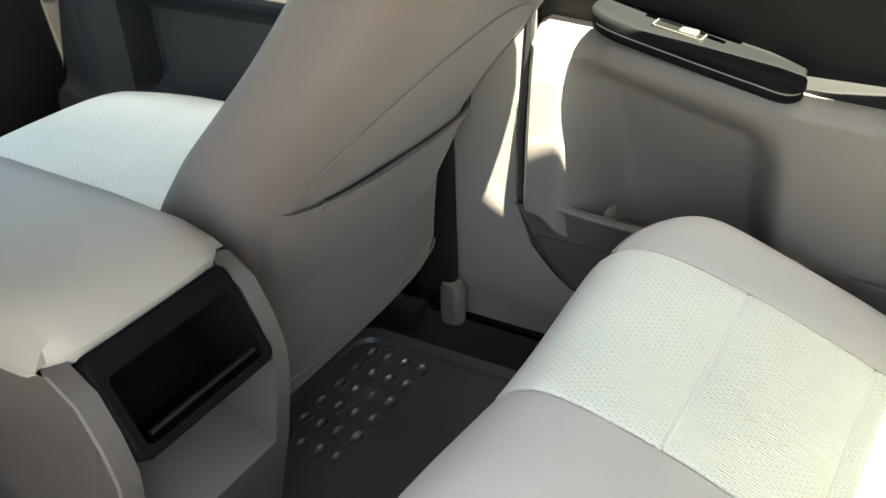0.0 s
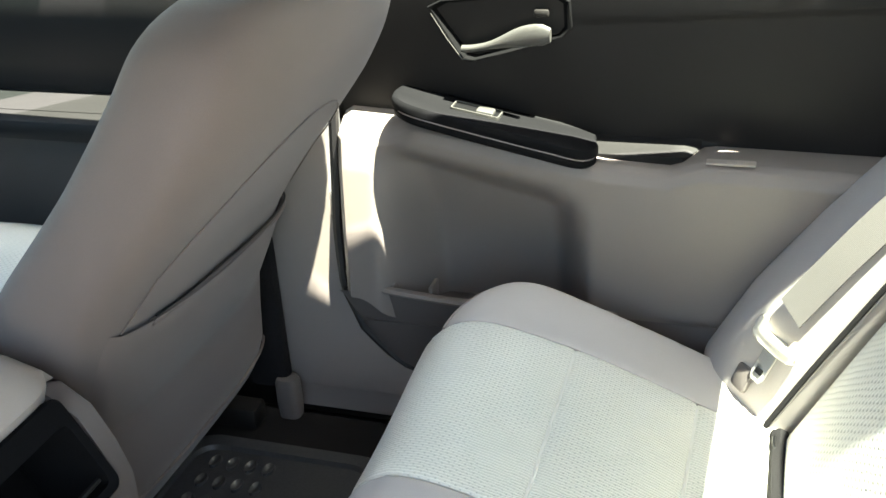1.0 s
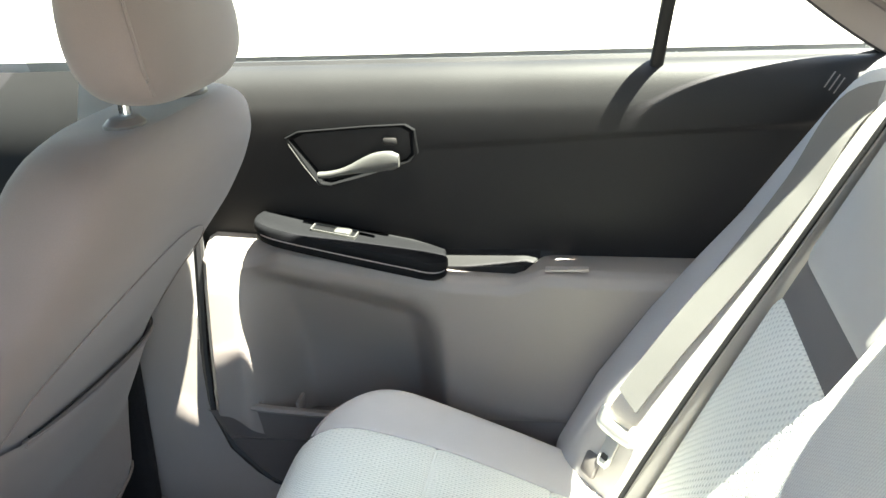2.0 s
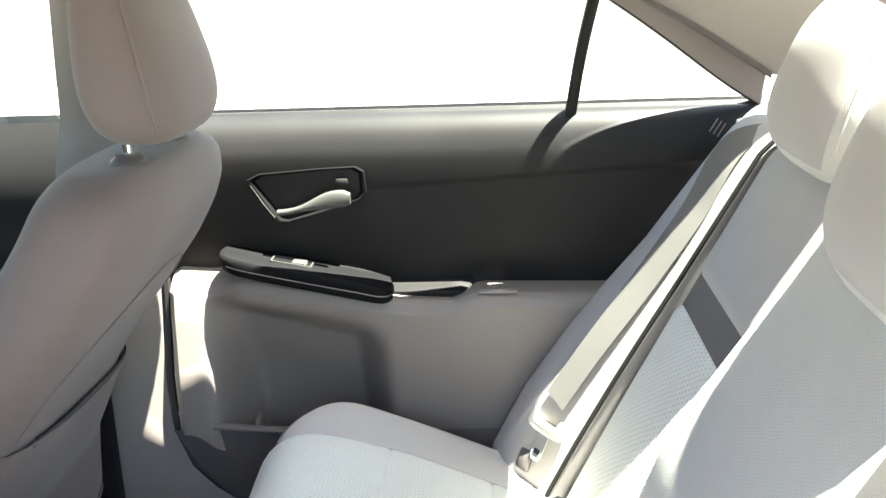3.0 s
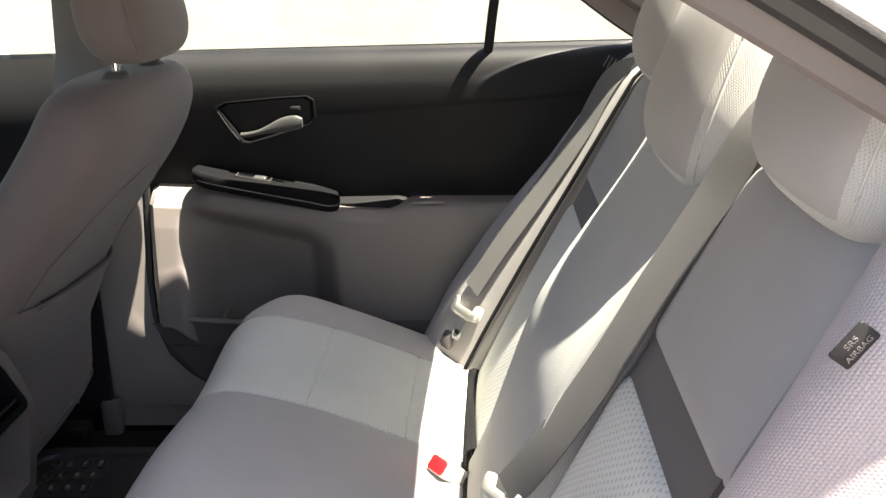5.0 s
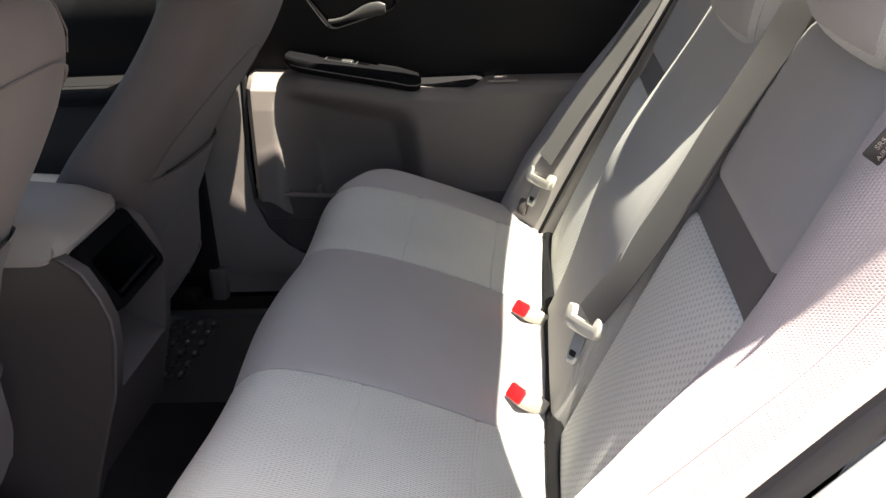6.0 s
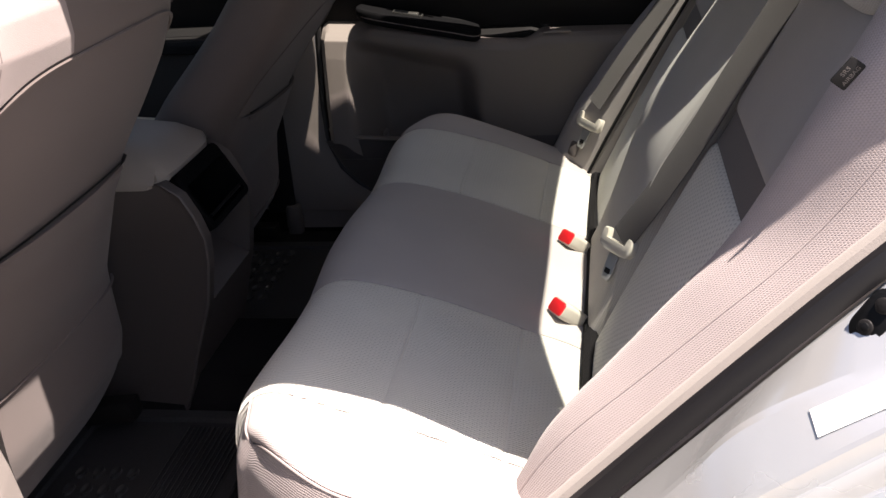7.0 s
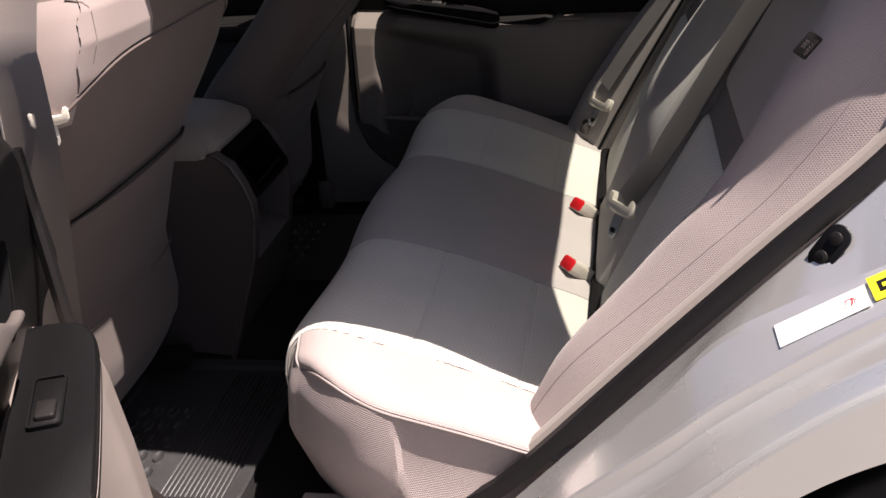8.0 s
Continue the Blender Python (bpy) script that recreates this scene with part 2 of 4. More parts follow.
def loft(rings, cap=True, closed=True):
    bm = bmesh.new()
    vs = [[bm.verts.new(p) for p in r] for r in rings]
    n = len(vs[0])
    for a, b in zip(vs, vs[1:]):
        for k in range(n if closed else n - 1):
            bm.faces.new((a[k], a[(k + 1) % n], b[(k + 1) % n], b[k]))
    if cap:
        bm.faces.new(vs[0][::-1])
        bm.faces.new(vs[-1])
    return bm


def rounded(w, h, r, n=5):
    """A rounded rectangle's outline, w by h, about its middle."""
    r = min(r, w / 2 - 1e-4, h / 2 - 1e-4)
    out = []
    for cx, cy, a0 in ((w / 2 - r, h / 2 - r, 0), (-w / 2 + r, h / 2 - r, 90), (-w / 2 + r, -h / 2 + r, 180), (w / 2 - r, -h / 2 + r, 270)):
        out += [(cx + r * math.cos(radians(a0 + 90 * k / n)), cy + r * math.sin(radians(a0 + 90 * k / n))) for k in range(n + 1)]
    return out


def super_ring(a, b, e, n=40):
    out = []
    for k in range(n):
        t = 2 * math.pi * k / n
        c, s = math.cos(t), math.sin(t)
        out.append((a * math.copysign(abs(c) ** (2 / e), c), b * math.copysign(abs(s) ** (2 / e), s)))
    return out


def slab(outline, m, thick, bevel=0.003):
    """A plate with rounded rims: an outline in the plane of m, thick along its z."""
    cx, cy = sum(p[0] for p in outline) / len(outline), sum(p[1] for p in outline) / len(outline)
    big = max(max(abs(x - cx), abs(y - cy)) for x, y in outline)

    def ring(z, inset):
        k = 1 - inset / big
        return [m @ Vector((cx + (x - cx) * k, cy + (y - cy) * k, z)) for x, y in outline]
    return loft([ring(0, 0), ring(thick - bevel, 0), ring(thick - bevel * 0.35, bevel * 0.35), ring(thick, bevel)])


def box(x0, x1, y0, y1, z0, z1, bevel=0.004, segments=2):
    bm = bmesh.new()
    bmesh.ops.create_cube(bm, size=1, matrix=Matrix.LocRotScale(((x0 + x1) / 2, (y0 + y1) / 2, (z0 + z1) / 2), None, (x1 - x0, y1 - y0, z1 - z0)))
    if bevel:
        bmesh.ops.bevel(bm, geom=bm.edges[:], offset=bevel, segments=segments, affect="EDGES", profile=0.5)
    return bm


def flat_plate(corners, thick, out):
    """A thin plate over four corners, its top pushed out along out."""
    o = Vector(out).normalized()
    ring = [Vector(p) for p in corners]
    return loft([[p for p in ring], [p + o * thick for p in ring]])


def mirrored(bm, s):
    """Moves a mesh built about y = 0 for the right side to side s and to the car's middle line."""
    for v in bm.verts:
        v.co.y = YC + s * v.co.y
    return bm


# ---- ground, wall and car shell ----
def frame_of(o, xdir, ydir):
    x = Vector(xdir).normalized()
    z = x.cross(Vector(ydir)).normalized()
    y = z.cross(x)
    m = Matrix((x, y, z)).transposed().to_4x4()
    m.translation = Vector(o)
    return m


tagged(part("ground", grid(lambda u, v: Vector((-300 + 600 * u, -300 + 600 * v, GROUND)), 8, 8), CONCRETE), "pale sunlit concrete yard", "ground", kind="structure")
tagged(part("wall_outside", box(-30, 30, 10.6, 10.9, GROUND, 4.6, 0.01), PLASTER), "pale stained plaster boundary wall", "wall", kind="structure")

# side profile of the glass line: z of the rail over x, half width over z
RAIL = curve_at([(-0.95, 0, 0.98), (-0.6, 0, 1.16), (-0.25, 0, 1.275), (0.2, 0, 1.335), (0.55, 0, 1.335), (0.70, 0, 1.318), (0.83, 0, 1.262), (0.93, 0, 1.218), (1.02, 0, 1.168), (1.12, 0, 1.1), (1.22, 0, 1.025), (1.285, 0, 0.982)])
SILL = 0.98


def half_at(z):
    return 0.752 - 0.42 * (z - SILL) - 0.3 * max(0.0, z - SILL) ** 2


def rail_point(t, out=0.0, up=0.0):
    p = RAIL(t)
    return Vector((p.x, half_at(p.z) + out, p.z + up))


# inner edge of the roof lining over the doors, and the rear window's side edge
EDGE = curve_at([(-0.50, 0.49, 1.27), (-0.25, 0.49, 1.335), (0.2, 0.49, 1.365), (0.6, 0.49, 1.365), (0.95, 0.50, 1.345), (1.10, 0.50, 1.335), (1.255, 0.49, 1.335)])
HEAD_X, HEAD_Z = 1.255, 1.345


def roof_point(u, v, lift=0.0):
    e = EDGE(v)
    k = 2 * u - 1
    crown = 0.055 * smooth01((e.x + 0.6) / 0.5) * (1 - 0.75 * smooth01((e.x - 0.6) / 0.7))
    return Vector((e.x + 0.05 * max(0.0, -k - 0.6) / 0.4 * smooth01((e.x - 1.1) / 0.14), YC + k * e.y, e.z + crown * (1 - abs(k) ** 2.4) + lift))


def build_roof():
    roof = thing("roof", "pale cloth roof lining under a silver steel roof", "car roof", kind="structure")
    part("lining", grid(roof_point, 36, 40), LINER, roof)
    part("roof_skin", grid(lambda u, v: roof_point(-0.02 + 1.04 * u, v, 0.05), 36, 30), PAINT, roof)
    return roof


build_roof()


def inner_edge(t):
    """Lining edge, then down the rear window's side, by the same run as the rail's rear part."""
    if t < 0.55:
        return EDGE(t / 0.55)
    k = (t - 0.55) / 0.45
    return Vector((1.255 + 0.545 * k, 0.49 + 0.088 * k, 1.335 - 0.345 * k))


# upper edge of the open doorway, over x
OPEN_EDGE = curve_at([(-0.95, 0, 1.0), (-0.6, 0, 1.18), (-0.25, 0, 1.295), (0.2, 0, 1.34), (0.55, 0, 1.335), (0.83, 0, 1.282), (0.93, 0, 1.238), (1.064, 0, 1.165), (1.214, 0, 1.075), (1.38, 0, 0.972)])


def opening(t, out=0.0, up=0.0, open_side=False):
    """Upper edge of the doorways in the body."""
    if open_side:
        q = OPEN_EDGE(t)
        return Vector((q.x, 0.496 + 0.046 * smooth01((q.x - 0.70) / 0.22) + 0.018 * smooth01((q.x - 1.0) / 0.12) + 0.04 * smooth01((q.x - 1.2) / 0.15) + out, q.z + up))
    q = rail_point(t)
    z = q.z + 0.02 + 0.032 * smooth01((q.x - 1.0) / 0.25)
    return Vector((q.x, half_at(z) - 0.035 + out, z + up))


for s in (1, -1):
    pil = thing("pillar_trim", "pale plastic rear pillar trim beside the rear seat", "pillar", kind="structure")
    tap = s < 0
    def trim(u, v, s=s):
        q = opening(0.16 + 0.84 * v, 0, 0, tap).lerp(inner_edge(v), u)
        return Vector((q.x, YC + s * (q.y - 0.010 * math.sin(math.pi * u)), q.z + 0.006 * math.sin(math.pi * u)))
    part("trim_panel", grid(trim, 14, 48), LINER, pil)
    def skin(u, v, s=s):
        a, b = opening(0.16 + 0.84 * v, 0.04 if tap else 0.01, 0.05, tap), inner_edge(v) + Vector((0.02, 0, 0.045))
        q = a.lerp(b, u)
        return Vector((q.x, YC + s * q.y, q.z + 0.012 * math.sin(math.pi * u)))
    part("outer_skin", grid(skin, 8, 40), PAINT, pil, "silver painted pillar")
    # same trim as the panel; its shade is put in as a darker colour
    part("trim_return", mirrored(loft([[opening(0.16 + 0.84 * k / 60, dy, dz, tap) for dy, dz in ((-0.008, 0.004), (-0.004, -0.004), (0.002, -0.006), (0.007, -0.002), (0.010, 0.018))] for k in range(61)], False, False), s), CONSOLE, pil, "pale trim edge, coloured brown-grey as shade")
    part("opening_seal", mirrored(tube([opening(0.16 + 0.84 * i / 80, 0.013, 0.027, tap) for i in range(81)], 0.011, 8), s), RUBBER, pil, "black rubber opening seal")
    side_prof = ((0.014, 0.034), (0.03, 0.036), (0.045, 0.034), (0.056, 0.038), (0.060, 0.05), (0.052, 0.075), (0.03, 0.105), (-0.02, 0.13))
    part("roof_side", mirrored(loft([[opening(0.16 + 0.84 * k / 40, dy * ((1.0 - 0.22 * smooth01((k / 40 - 0.72) / 0.12)) if tap else 0.35), dz, tap) for dy, dz in side_prof] for k in range(41)], False, False), s), PAINT, pil, "silver painted roof side")

# ---- rear bench ----
CUSH = curve_at([(0.60, 0, 0.27), (0.552, 0, 0.34), (0.517, 0, 0.43), (0.521, 0, 0.50), (0.555, 0, 0.542), (0.61, 0, 0.553), (0.715, 0, 0.528), (0.80, 0, 0.497), (0.87, 0, 0.468), (0.94, 0, 0.44), (0.985, 0, 0.41)])
L_CUSH = CUSH.length
HALF_CUSH, HALF_LEFT = 0.625, 0.683
HALF_BACK = 0.685


def cush_s(x):
    """Length along the cushion's profile at which its upper side reaches x."""
    return min((abs(CUSH(k / 400).x - x), k / 400 * L_CUSH) for k in range(130, 401))[1]


def cushion(s, v):
    p = CUSH(s / L_CUSH)
    q = CUSH(min(1, s / L_CUSH + 0.004)) - CUSH(max(0, s / L_CUSH - 0.004))
    n = Vector((-q.z, 0, q.x)).normalized()
    a = abs(v)
    half, sweep, bend = (HALF_CUSH, 0.045, 2.4) if v > 0 else (HALF_LEFT, 0.022, 1.5)
    over = max(0.0, a - (half - 0.035)) / 0.035
    fall = (0.028 if v > 0 else 0.013) * (1 - math.sqrt(max(0.0, 1 - min(1, over) ** 2)))
    swell = 0.006 * math.cos(min(1, a / 0.6) * math.pi * 2.2)
    out = max(0.0, (a - 0.47) / (half - 0.47))
    turn = sweep * out ** bend * smooth01((0.76 - p.x) / 0.2)
    tuck = 0.0 if v > 0 else -0.085 * out * min(1.0, max(0.0, (0.73 - p.x) / 0.182)) ** 2 - 0.024 * out * smooth01((p.x - 0.66) / 0.28)
    return Vector((p.x + turn, YC + v - tuck, p.z)) - n * (fall + 0.004 - swell), (n + Vector((0, math.copysign(0.6 * over, v), 0))).normalized()


def build_rear_cushion():
    seat = thing("rear_bench_cushion", "grey cloth rear bench cushion with pale ribbed inserts", "car seat", (0.72, YC, FLOOR))
    inv = Matrix.Translation((-0.72, -YC, -FLOOR))

    def add(name, bm, m, label=""):
        ob = part(name, bm, m, seat, label)
        ob.matrix_parent_inverse = inv
        return ob
    s_t, s_r, s_end = cush_s(0.715), cush_s(0.862), L_CUSH
    add("centre_panel", panel(cushion, 0.0, s_end, -0.205, 0.205, 60, 24, 0.004, 0.012, 0.002, 0.006), CLOTH, "smooth grey centre panel")
    for s in (1, -1):
        wide, half = (0.495, HALF_CUSH) if s > 0 else (0.552, HALF_LEFT)
        a, b = sorted((s * 0.205, s * wide))
        add("insert", panel(cushion, 0.0, s_t, a, b, 48, 20, 0.003, 0.010, 0.003, 0.006), INSERT, "pale ribbed knit insert")
        add("insert", panel(cushion, s_t, s_r, a, b, 20, 20, 0.003, 0.010, 0.004, 0.006), INSERT, "pale ribbed knit insert")
        add("insert", panel(cushion, s_r, s_end, a, b, 16, 20, 0.003, 0.010, 0.002, 0.006), INSERT, "pale ribbed knit insert")
        a, b = sorted((s * wide, s * half))
        edge = (1, 1, 1, 0) if s > 0 else (1, 1, 0, 1)
        s_f = 0.298
        add("outer_panel", panel(cushion, s_f, s_end, a, b, 60, 24, 0.003, 0.008, 0.0, 0.004, edge), WEAVE if s < 0 else CLOTH, "woven grey outer panel")
        rim = curve_at([cushion(s_f, s * (wide + (half - wide) * k / 10))[0] for k in range(10)] + [cushion(s_f + (s_end - s_f) * k / 24, s * half)[0] for k in range(25)])

        def side(u, v, s=s, rim=rim):
            p = rim(u)
            d = rim(min(1, u + 0.015)) - rim(max(0, u - 0.015))
            n = Vector((-s * d.y, s * d.x, 0)).normalized()
            if n.x > 0.05:
                n = -n
            drop = (p.z - 0.262) * v
            front = max(0.0, -n.x)
            z0 = p.z - drop
            off = front * float(np.interp(z0, [0.27, 0.34, 0.43, 0.5, 0.535], [-0.053, -0.005, 0.030, 0.025, 0.0] if s > 0 else [-0.053, -0.006, 0.026, 0.018, 0.0])) + (1 - front) * (0.007 * math.sin(math.pi * min(1, v * 1.6)) - 0.012 * v)
            return Vector((p.x, p.y, z0)) + n * off
        add("side_panel", grid(side, 80, 16, uv=lambda p, q, L=rim.length: (L * p, 0.24 * q)), WEAVE, "pinkish woven side panel")
        add("seam", tube([rim(k / 90) + Vector((0, s * 0.0005, -0.0008)) for k in range(91)], 0.0016, 6), STITCH, "edge seam")
        for x in (0.715, 0.862):
            sx = cush_s(x)
            add("cross_seam", tube([cushion(sx, a2)[0] + Vector((0, 0, -0.0030)) for a2 in (s * 0.21, s * 0.3, s * 0.4, s * (wide - 0.006))], 0.0028, 6), INSERT)
    add("underside", box(0.62, 0.96, YC - 0.60, YC + 0.60, FLOOR + 0.004, 0.39, 0.02), CARPET)
    return seat


BX, BZ = 0.945, 0.40                    # foot of the seat back
UP = Vector((0.525, 0, 1)).normalized()
FWD = Vector((-UP.z, 0, UP.x))


def seat_back(w, v):
    """The rear seat back's face, w metres up along it."""
    p = Vector((BX, YC + v, BZ)) + UP * w
    bow = 0.004 * math.sin(math.pi * min(1, max(0, w / 0.68)))
    top = max(0.0, w - 0.62)
    n = FWD
    if top > 0:
        ang = min(1.9, top / 0.05)
        c = Vector((BX, YC + v, BZ)) + UP * 0.62 - FWD * 0.05
        n = FWD * math.cos(ang) + UP * math.sin(ang)
        p = c + n * 0.05
    return p + n * bow * (1 if top == 0 else 0), n


def bolster(w, v):
    """The bolster beside the closed door: rises from the seam and stays full up to the door trim."""
    p, n = seat_back(w, v)
    k = min(1.0, max(0.0, (abs(v) - 0.50) / (HALF_BACK - 0.50)))
    bulk = float(np.interp(w, [0.0, 0.12, 0.25, 0.33, 0.42, 0.63, 0.75], [0.098, 0.096, 0.078, 0.062, 0.042, 0.014, 0.006]))
    lift = bulk * (0.12 + 0.88 * math.sin(math.pi / 2 * min(1.0, k / 0.55))) - 0.05 * max(0.0, k - 0.75) ** 2
    return p + FWD * lift, (n + Vector((0, -0.9 * max(0.0, 0.5 - k) - 0.2, 0))).normalized()


# the bolster beside the open doorway leans back along the jamb: lines of its crest, seam and outer edge
CREST = curve_at([(0.868, -0.588, 0.405), (0.942, -0.588, 0.53), (0.992, -0.588, 0.60), (1.063, -0.588, 0.69), (1.111, -0.588, 0.755), (1.188, -0.588, 0.90), (1.25, -0.585, 1.02)])
SEAM_L = curve_at([(0.856, -0.628, 0.412), (0.918, -0.626, 0.538), (1.001, -0.626, 0.637), (1.069, -0.626, 0.718), (1.135, -0.626, 0.796), (1.205, -0.640, 0.915), (1.275, -0.622, 1.015)])
OUTER_L = curve_at([(0.874, -0.684, 0.402), (0.968, -0.690, 0.517), (1.068, -0.690, 0.625), (1.160, -0.690, 0.723), (1.279, -0.688, 0.848), (1.335, -0.675, 0.94), (1.345, -0.65, 1.0)])


def left_bolster(a, b):
    w = 0.985 * a
    inner, n = seat_back(max(0.0, (CREST(w).z - 0.405) / 0.885), -0.506)
    ring = curve_at([inner - n * 0.03, CREST(w), SEAM_L(w), OUTER_L(w), OUTER_L(w) + Vector((0.03, 0.012, -0.02))])
    p = ring(b)
    if a < 0.045:
        k = 1 - a / 0.045
        p += (Vector((0.935, -0.61, 0.43)) - p) * (1 - math.sqrt(1 - k * k)) * 0.2
    return p


def centre_face(w, v):
    p, n = seat_back(w, v)
    k = smooth01((0.185 - abs(v)) / 0.02)
    return p + n * (0.012 + 0.028 * k * smooth01((w - 0.05) / 0.30) * (1 - 0.8 * smooth01((w - 0.30) / 0.30))), n


def headrest(parent, inv, c, half_w, half_h, half_d, lean, cloth, face_cloth, posts=True, taper=0.12, narrow=0.10):
    """A padded head restraint: body, face, seams and posts. lean: degrees back from upright; taper: how much deeper its foot is than its head."""
    m = Matrix.Translation(c) @ Matrix.Rotation(radians(lean), 4, "Y")

    def size(t):
        k = (1 - abs(t) ** 2.7) ** (1 / 2.4)
        return half_d * (0.2 + 0.8 * k) * (1 - taper * t), half_w * (0.35 + 0.65 * k) * (1 - narrow * t), -half_d * taper * 0.9 * t

    def skin(t, x, y):
        deep, wide, mid = size(t)
        return m @ Vector((mid + deep * x, wide * y, half_h * t))
    rings = []
    for i in range(29):
        t = -math.cos(math.pi * i / 28)
        deep, wide, mid = size(t)
        rings.append([m @ Vector((mid + x, y, half_h * t)) for x, y in super_ring(deep, wide, 2.9, 48)])
    head = part("headrest", cloth_map(loft(rings), 2, 0), cloth, parent, "padded grey cloth head restraint")
    head.matrix_parent_inverse = inv
    for s in (1, -1):
        front = 1 if face_cloth is None else -1
        lines = [(front * 0.62, 0.0022)] if face_cloth is None else [(-0.66, 0.0014), (-0.10, 0.0007), (0.06, 0.0007)]
        for x, r in lines:
            y = (1 - abs(x) ** 2.9) ** (1 / 2.9)
            part("seam", tube([skin(-0.86 + 1.72 * i / 40, x, s * y) for i in range(41)], r, 6), cloth, head)
        if posts:
            foot = m @ Vector((0, s * 0.085, -half_h + 0.02))
            part("post", tube([foot, foot + (m.to_3x3() @ Vector((0, 0, -0.085)))], 0.0065, 12), CHROME, head, "polished steel post")
    if face_cloth:
        def face(u, v):
            t, y = -0.93 + 1.86 * v, -0.86 + 1.72 * u
            edge = 0.002 if 0 < u < 1 and 0 < v < 1 else -0.003
            return skin(t, -(1 - abs(y) ** 2.9) ** (1 / 2.9), y) + m.to_3x3() @ Vector((-edge, 0, 0))
        part("face_panel", cloth_map(grid(face, 24, 24), 2, 1), face_cloth, head, "smooth cloth face panel")
    return head


def build_rear_back():
    back = thing("rear_seat_back", "grey cloth rear seat back with three head restraints", "car seat", (1.1, YC, 0.42))
    inv = Matrix.Translation((-1.1, -YC, -0.42))

    def add(name, bm, m, label=""):
        ob = part(name, bm, m, back, label)
        ob.matrix_parent_inverse = inv
        return ob
    for s in (1, -1):
        a, b = sorted((s * 0.195, s * 0.500))
        add("lower_panel", panel(seat_back, 0.0, 0.395, a, b, 30, 20, 0.01, 0.02, 0.012), INSERT_UP, "pale ribbed knit lower panel")
        add("band", panel(lambda w, v: (seat_back(w, v)[0] - FWD * 0.006, FWD), 0.385, 0.455, a + 0.004, b - 0.004, 8, 16, 0.002, 0.01, 0), CLOTH_DARK, "dark brown cross band")
        add("upper_panel", panel(seat_back, 0.440, 0.76, a, b, 30, 20, 0.012, 0.022, 0.004), CLOTH_SHADE, "smooth grey upper panel")
        a, b = sorted((s * 0.506, s * HALF_BACK))
        if s > 0:
            # the gap's shade is a dark cord along the bolster's inner edge
            add("bolster_gap_shade", tube([bolster(-0.01 + 0.70 * k / 30, 0.507)[0] + FWD * 0.001 for k in range(31)], 0.0035, 6), CARPET, "dark cord for the shade in the gap beside the bolster")
            add("side_bolster", panel(bolster, -0.01, 0.74, a, b, 40, 18, 0.012, 0.02, 0.0, 0.03), CLOTH_SHADE, "smooth grey side bolster")
        else:
            add("side_bolster", grid(left_bolster, 60, 28, uv=lambda p, q: (0.78 * p, 0.24 * q)), WEAVE, "pinkish woven side bolster")
            add("seam", tube([left_bolster(0.06 + 0.9 * k / 60, 0.63) for k in range(61)], 0.0009, 5), WEAVE)
    add("centre_armrest", panel(centre_face, -0.01, 0.72, -0.180, 0.180, 40, 26, 0.012, 0.02, 0.004, 0.04), RIB, "raised folding centre armrest")
    add("seam", tube([centre_face(0.655, -0.15 + 0.30 * k / 12)[0] + Vector((-0.003, 0, 0.003)) for k in range(13)], 0.0014, 5), STITCH)
    shell = [[Vector((x, YC - 0.54, z)), Vector((x, YC + 0.60, z))] for x, z in ((0.99, 0.38), (1.30, 1.00), (1.40, 1.00), (1.10, 0.38))]
    shell.append(shell[0])
    add("back_shell", loft(shell, False, False), CARPET)
    # dark cord laid in for the shade between cushion and back
    add("seat_gap_shade", tube([(0.958, YC - 0.5 + k / 20, 0.434) for k in range(21)], 0.0125, 8), CARPET, "dark cord for the shade in the seat gap")
    for v, half_w, x, z, tall in ((0.345, 0.142, 1.300, 1.056, 0.110), (-0.022, 0.160, 1.270, 1.024, 0.130), (-0.375, 0.142, 1.300, 1.056, 0.110)):
        headrest(back, inv, Vector((x, YC + v, z)), half_w, tall, 0.078, 22, HEAD_CLOTH, CLOTH_SHADE, False)
    return back


def belt(name, label, path, wide, side):
    ob = thing(name, label, "seat belt")
    pts = [Vector(p) for p in path]
    c = curve_at(pts)
    n = 48
    rows = []
    for i in range(n + 1):
        p = c(i / n)
        d = (c(min(1, i / n + 0.01)) - c(max(0, i / n - 0.01))).normalized()
        sd = Vector(side)
        sd = (sd - d * sd.dot(d)).normalized()
        nn = d.cross(sd)
        rows.append([p + sd * (wide / 2) + nn * 0.0008, p + sd * (wide / 2 - 0.002) + nn * 0.0014, p - sd * (wide / 2 - 0.002) + nn * 0.0014, p - sd * (wide / 2) + nn * 0.0008,
                     p - sd * (wide / 2) - nn * 0.0008, p + sd * (wide / 2) - nn * 0.0008])
    part("webbing", cloth_map(loft(rows), 2, 1), WEBBING, ob, "dark grey woven webbing")
    return ob


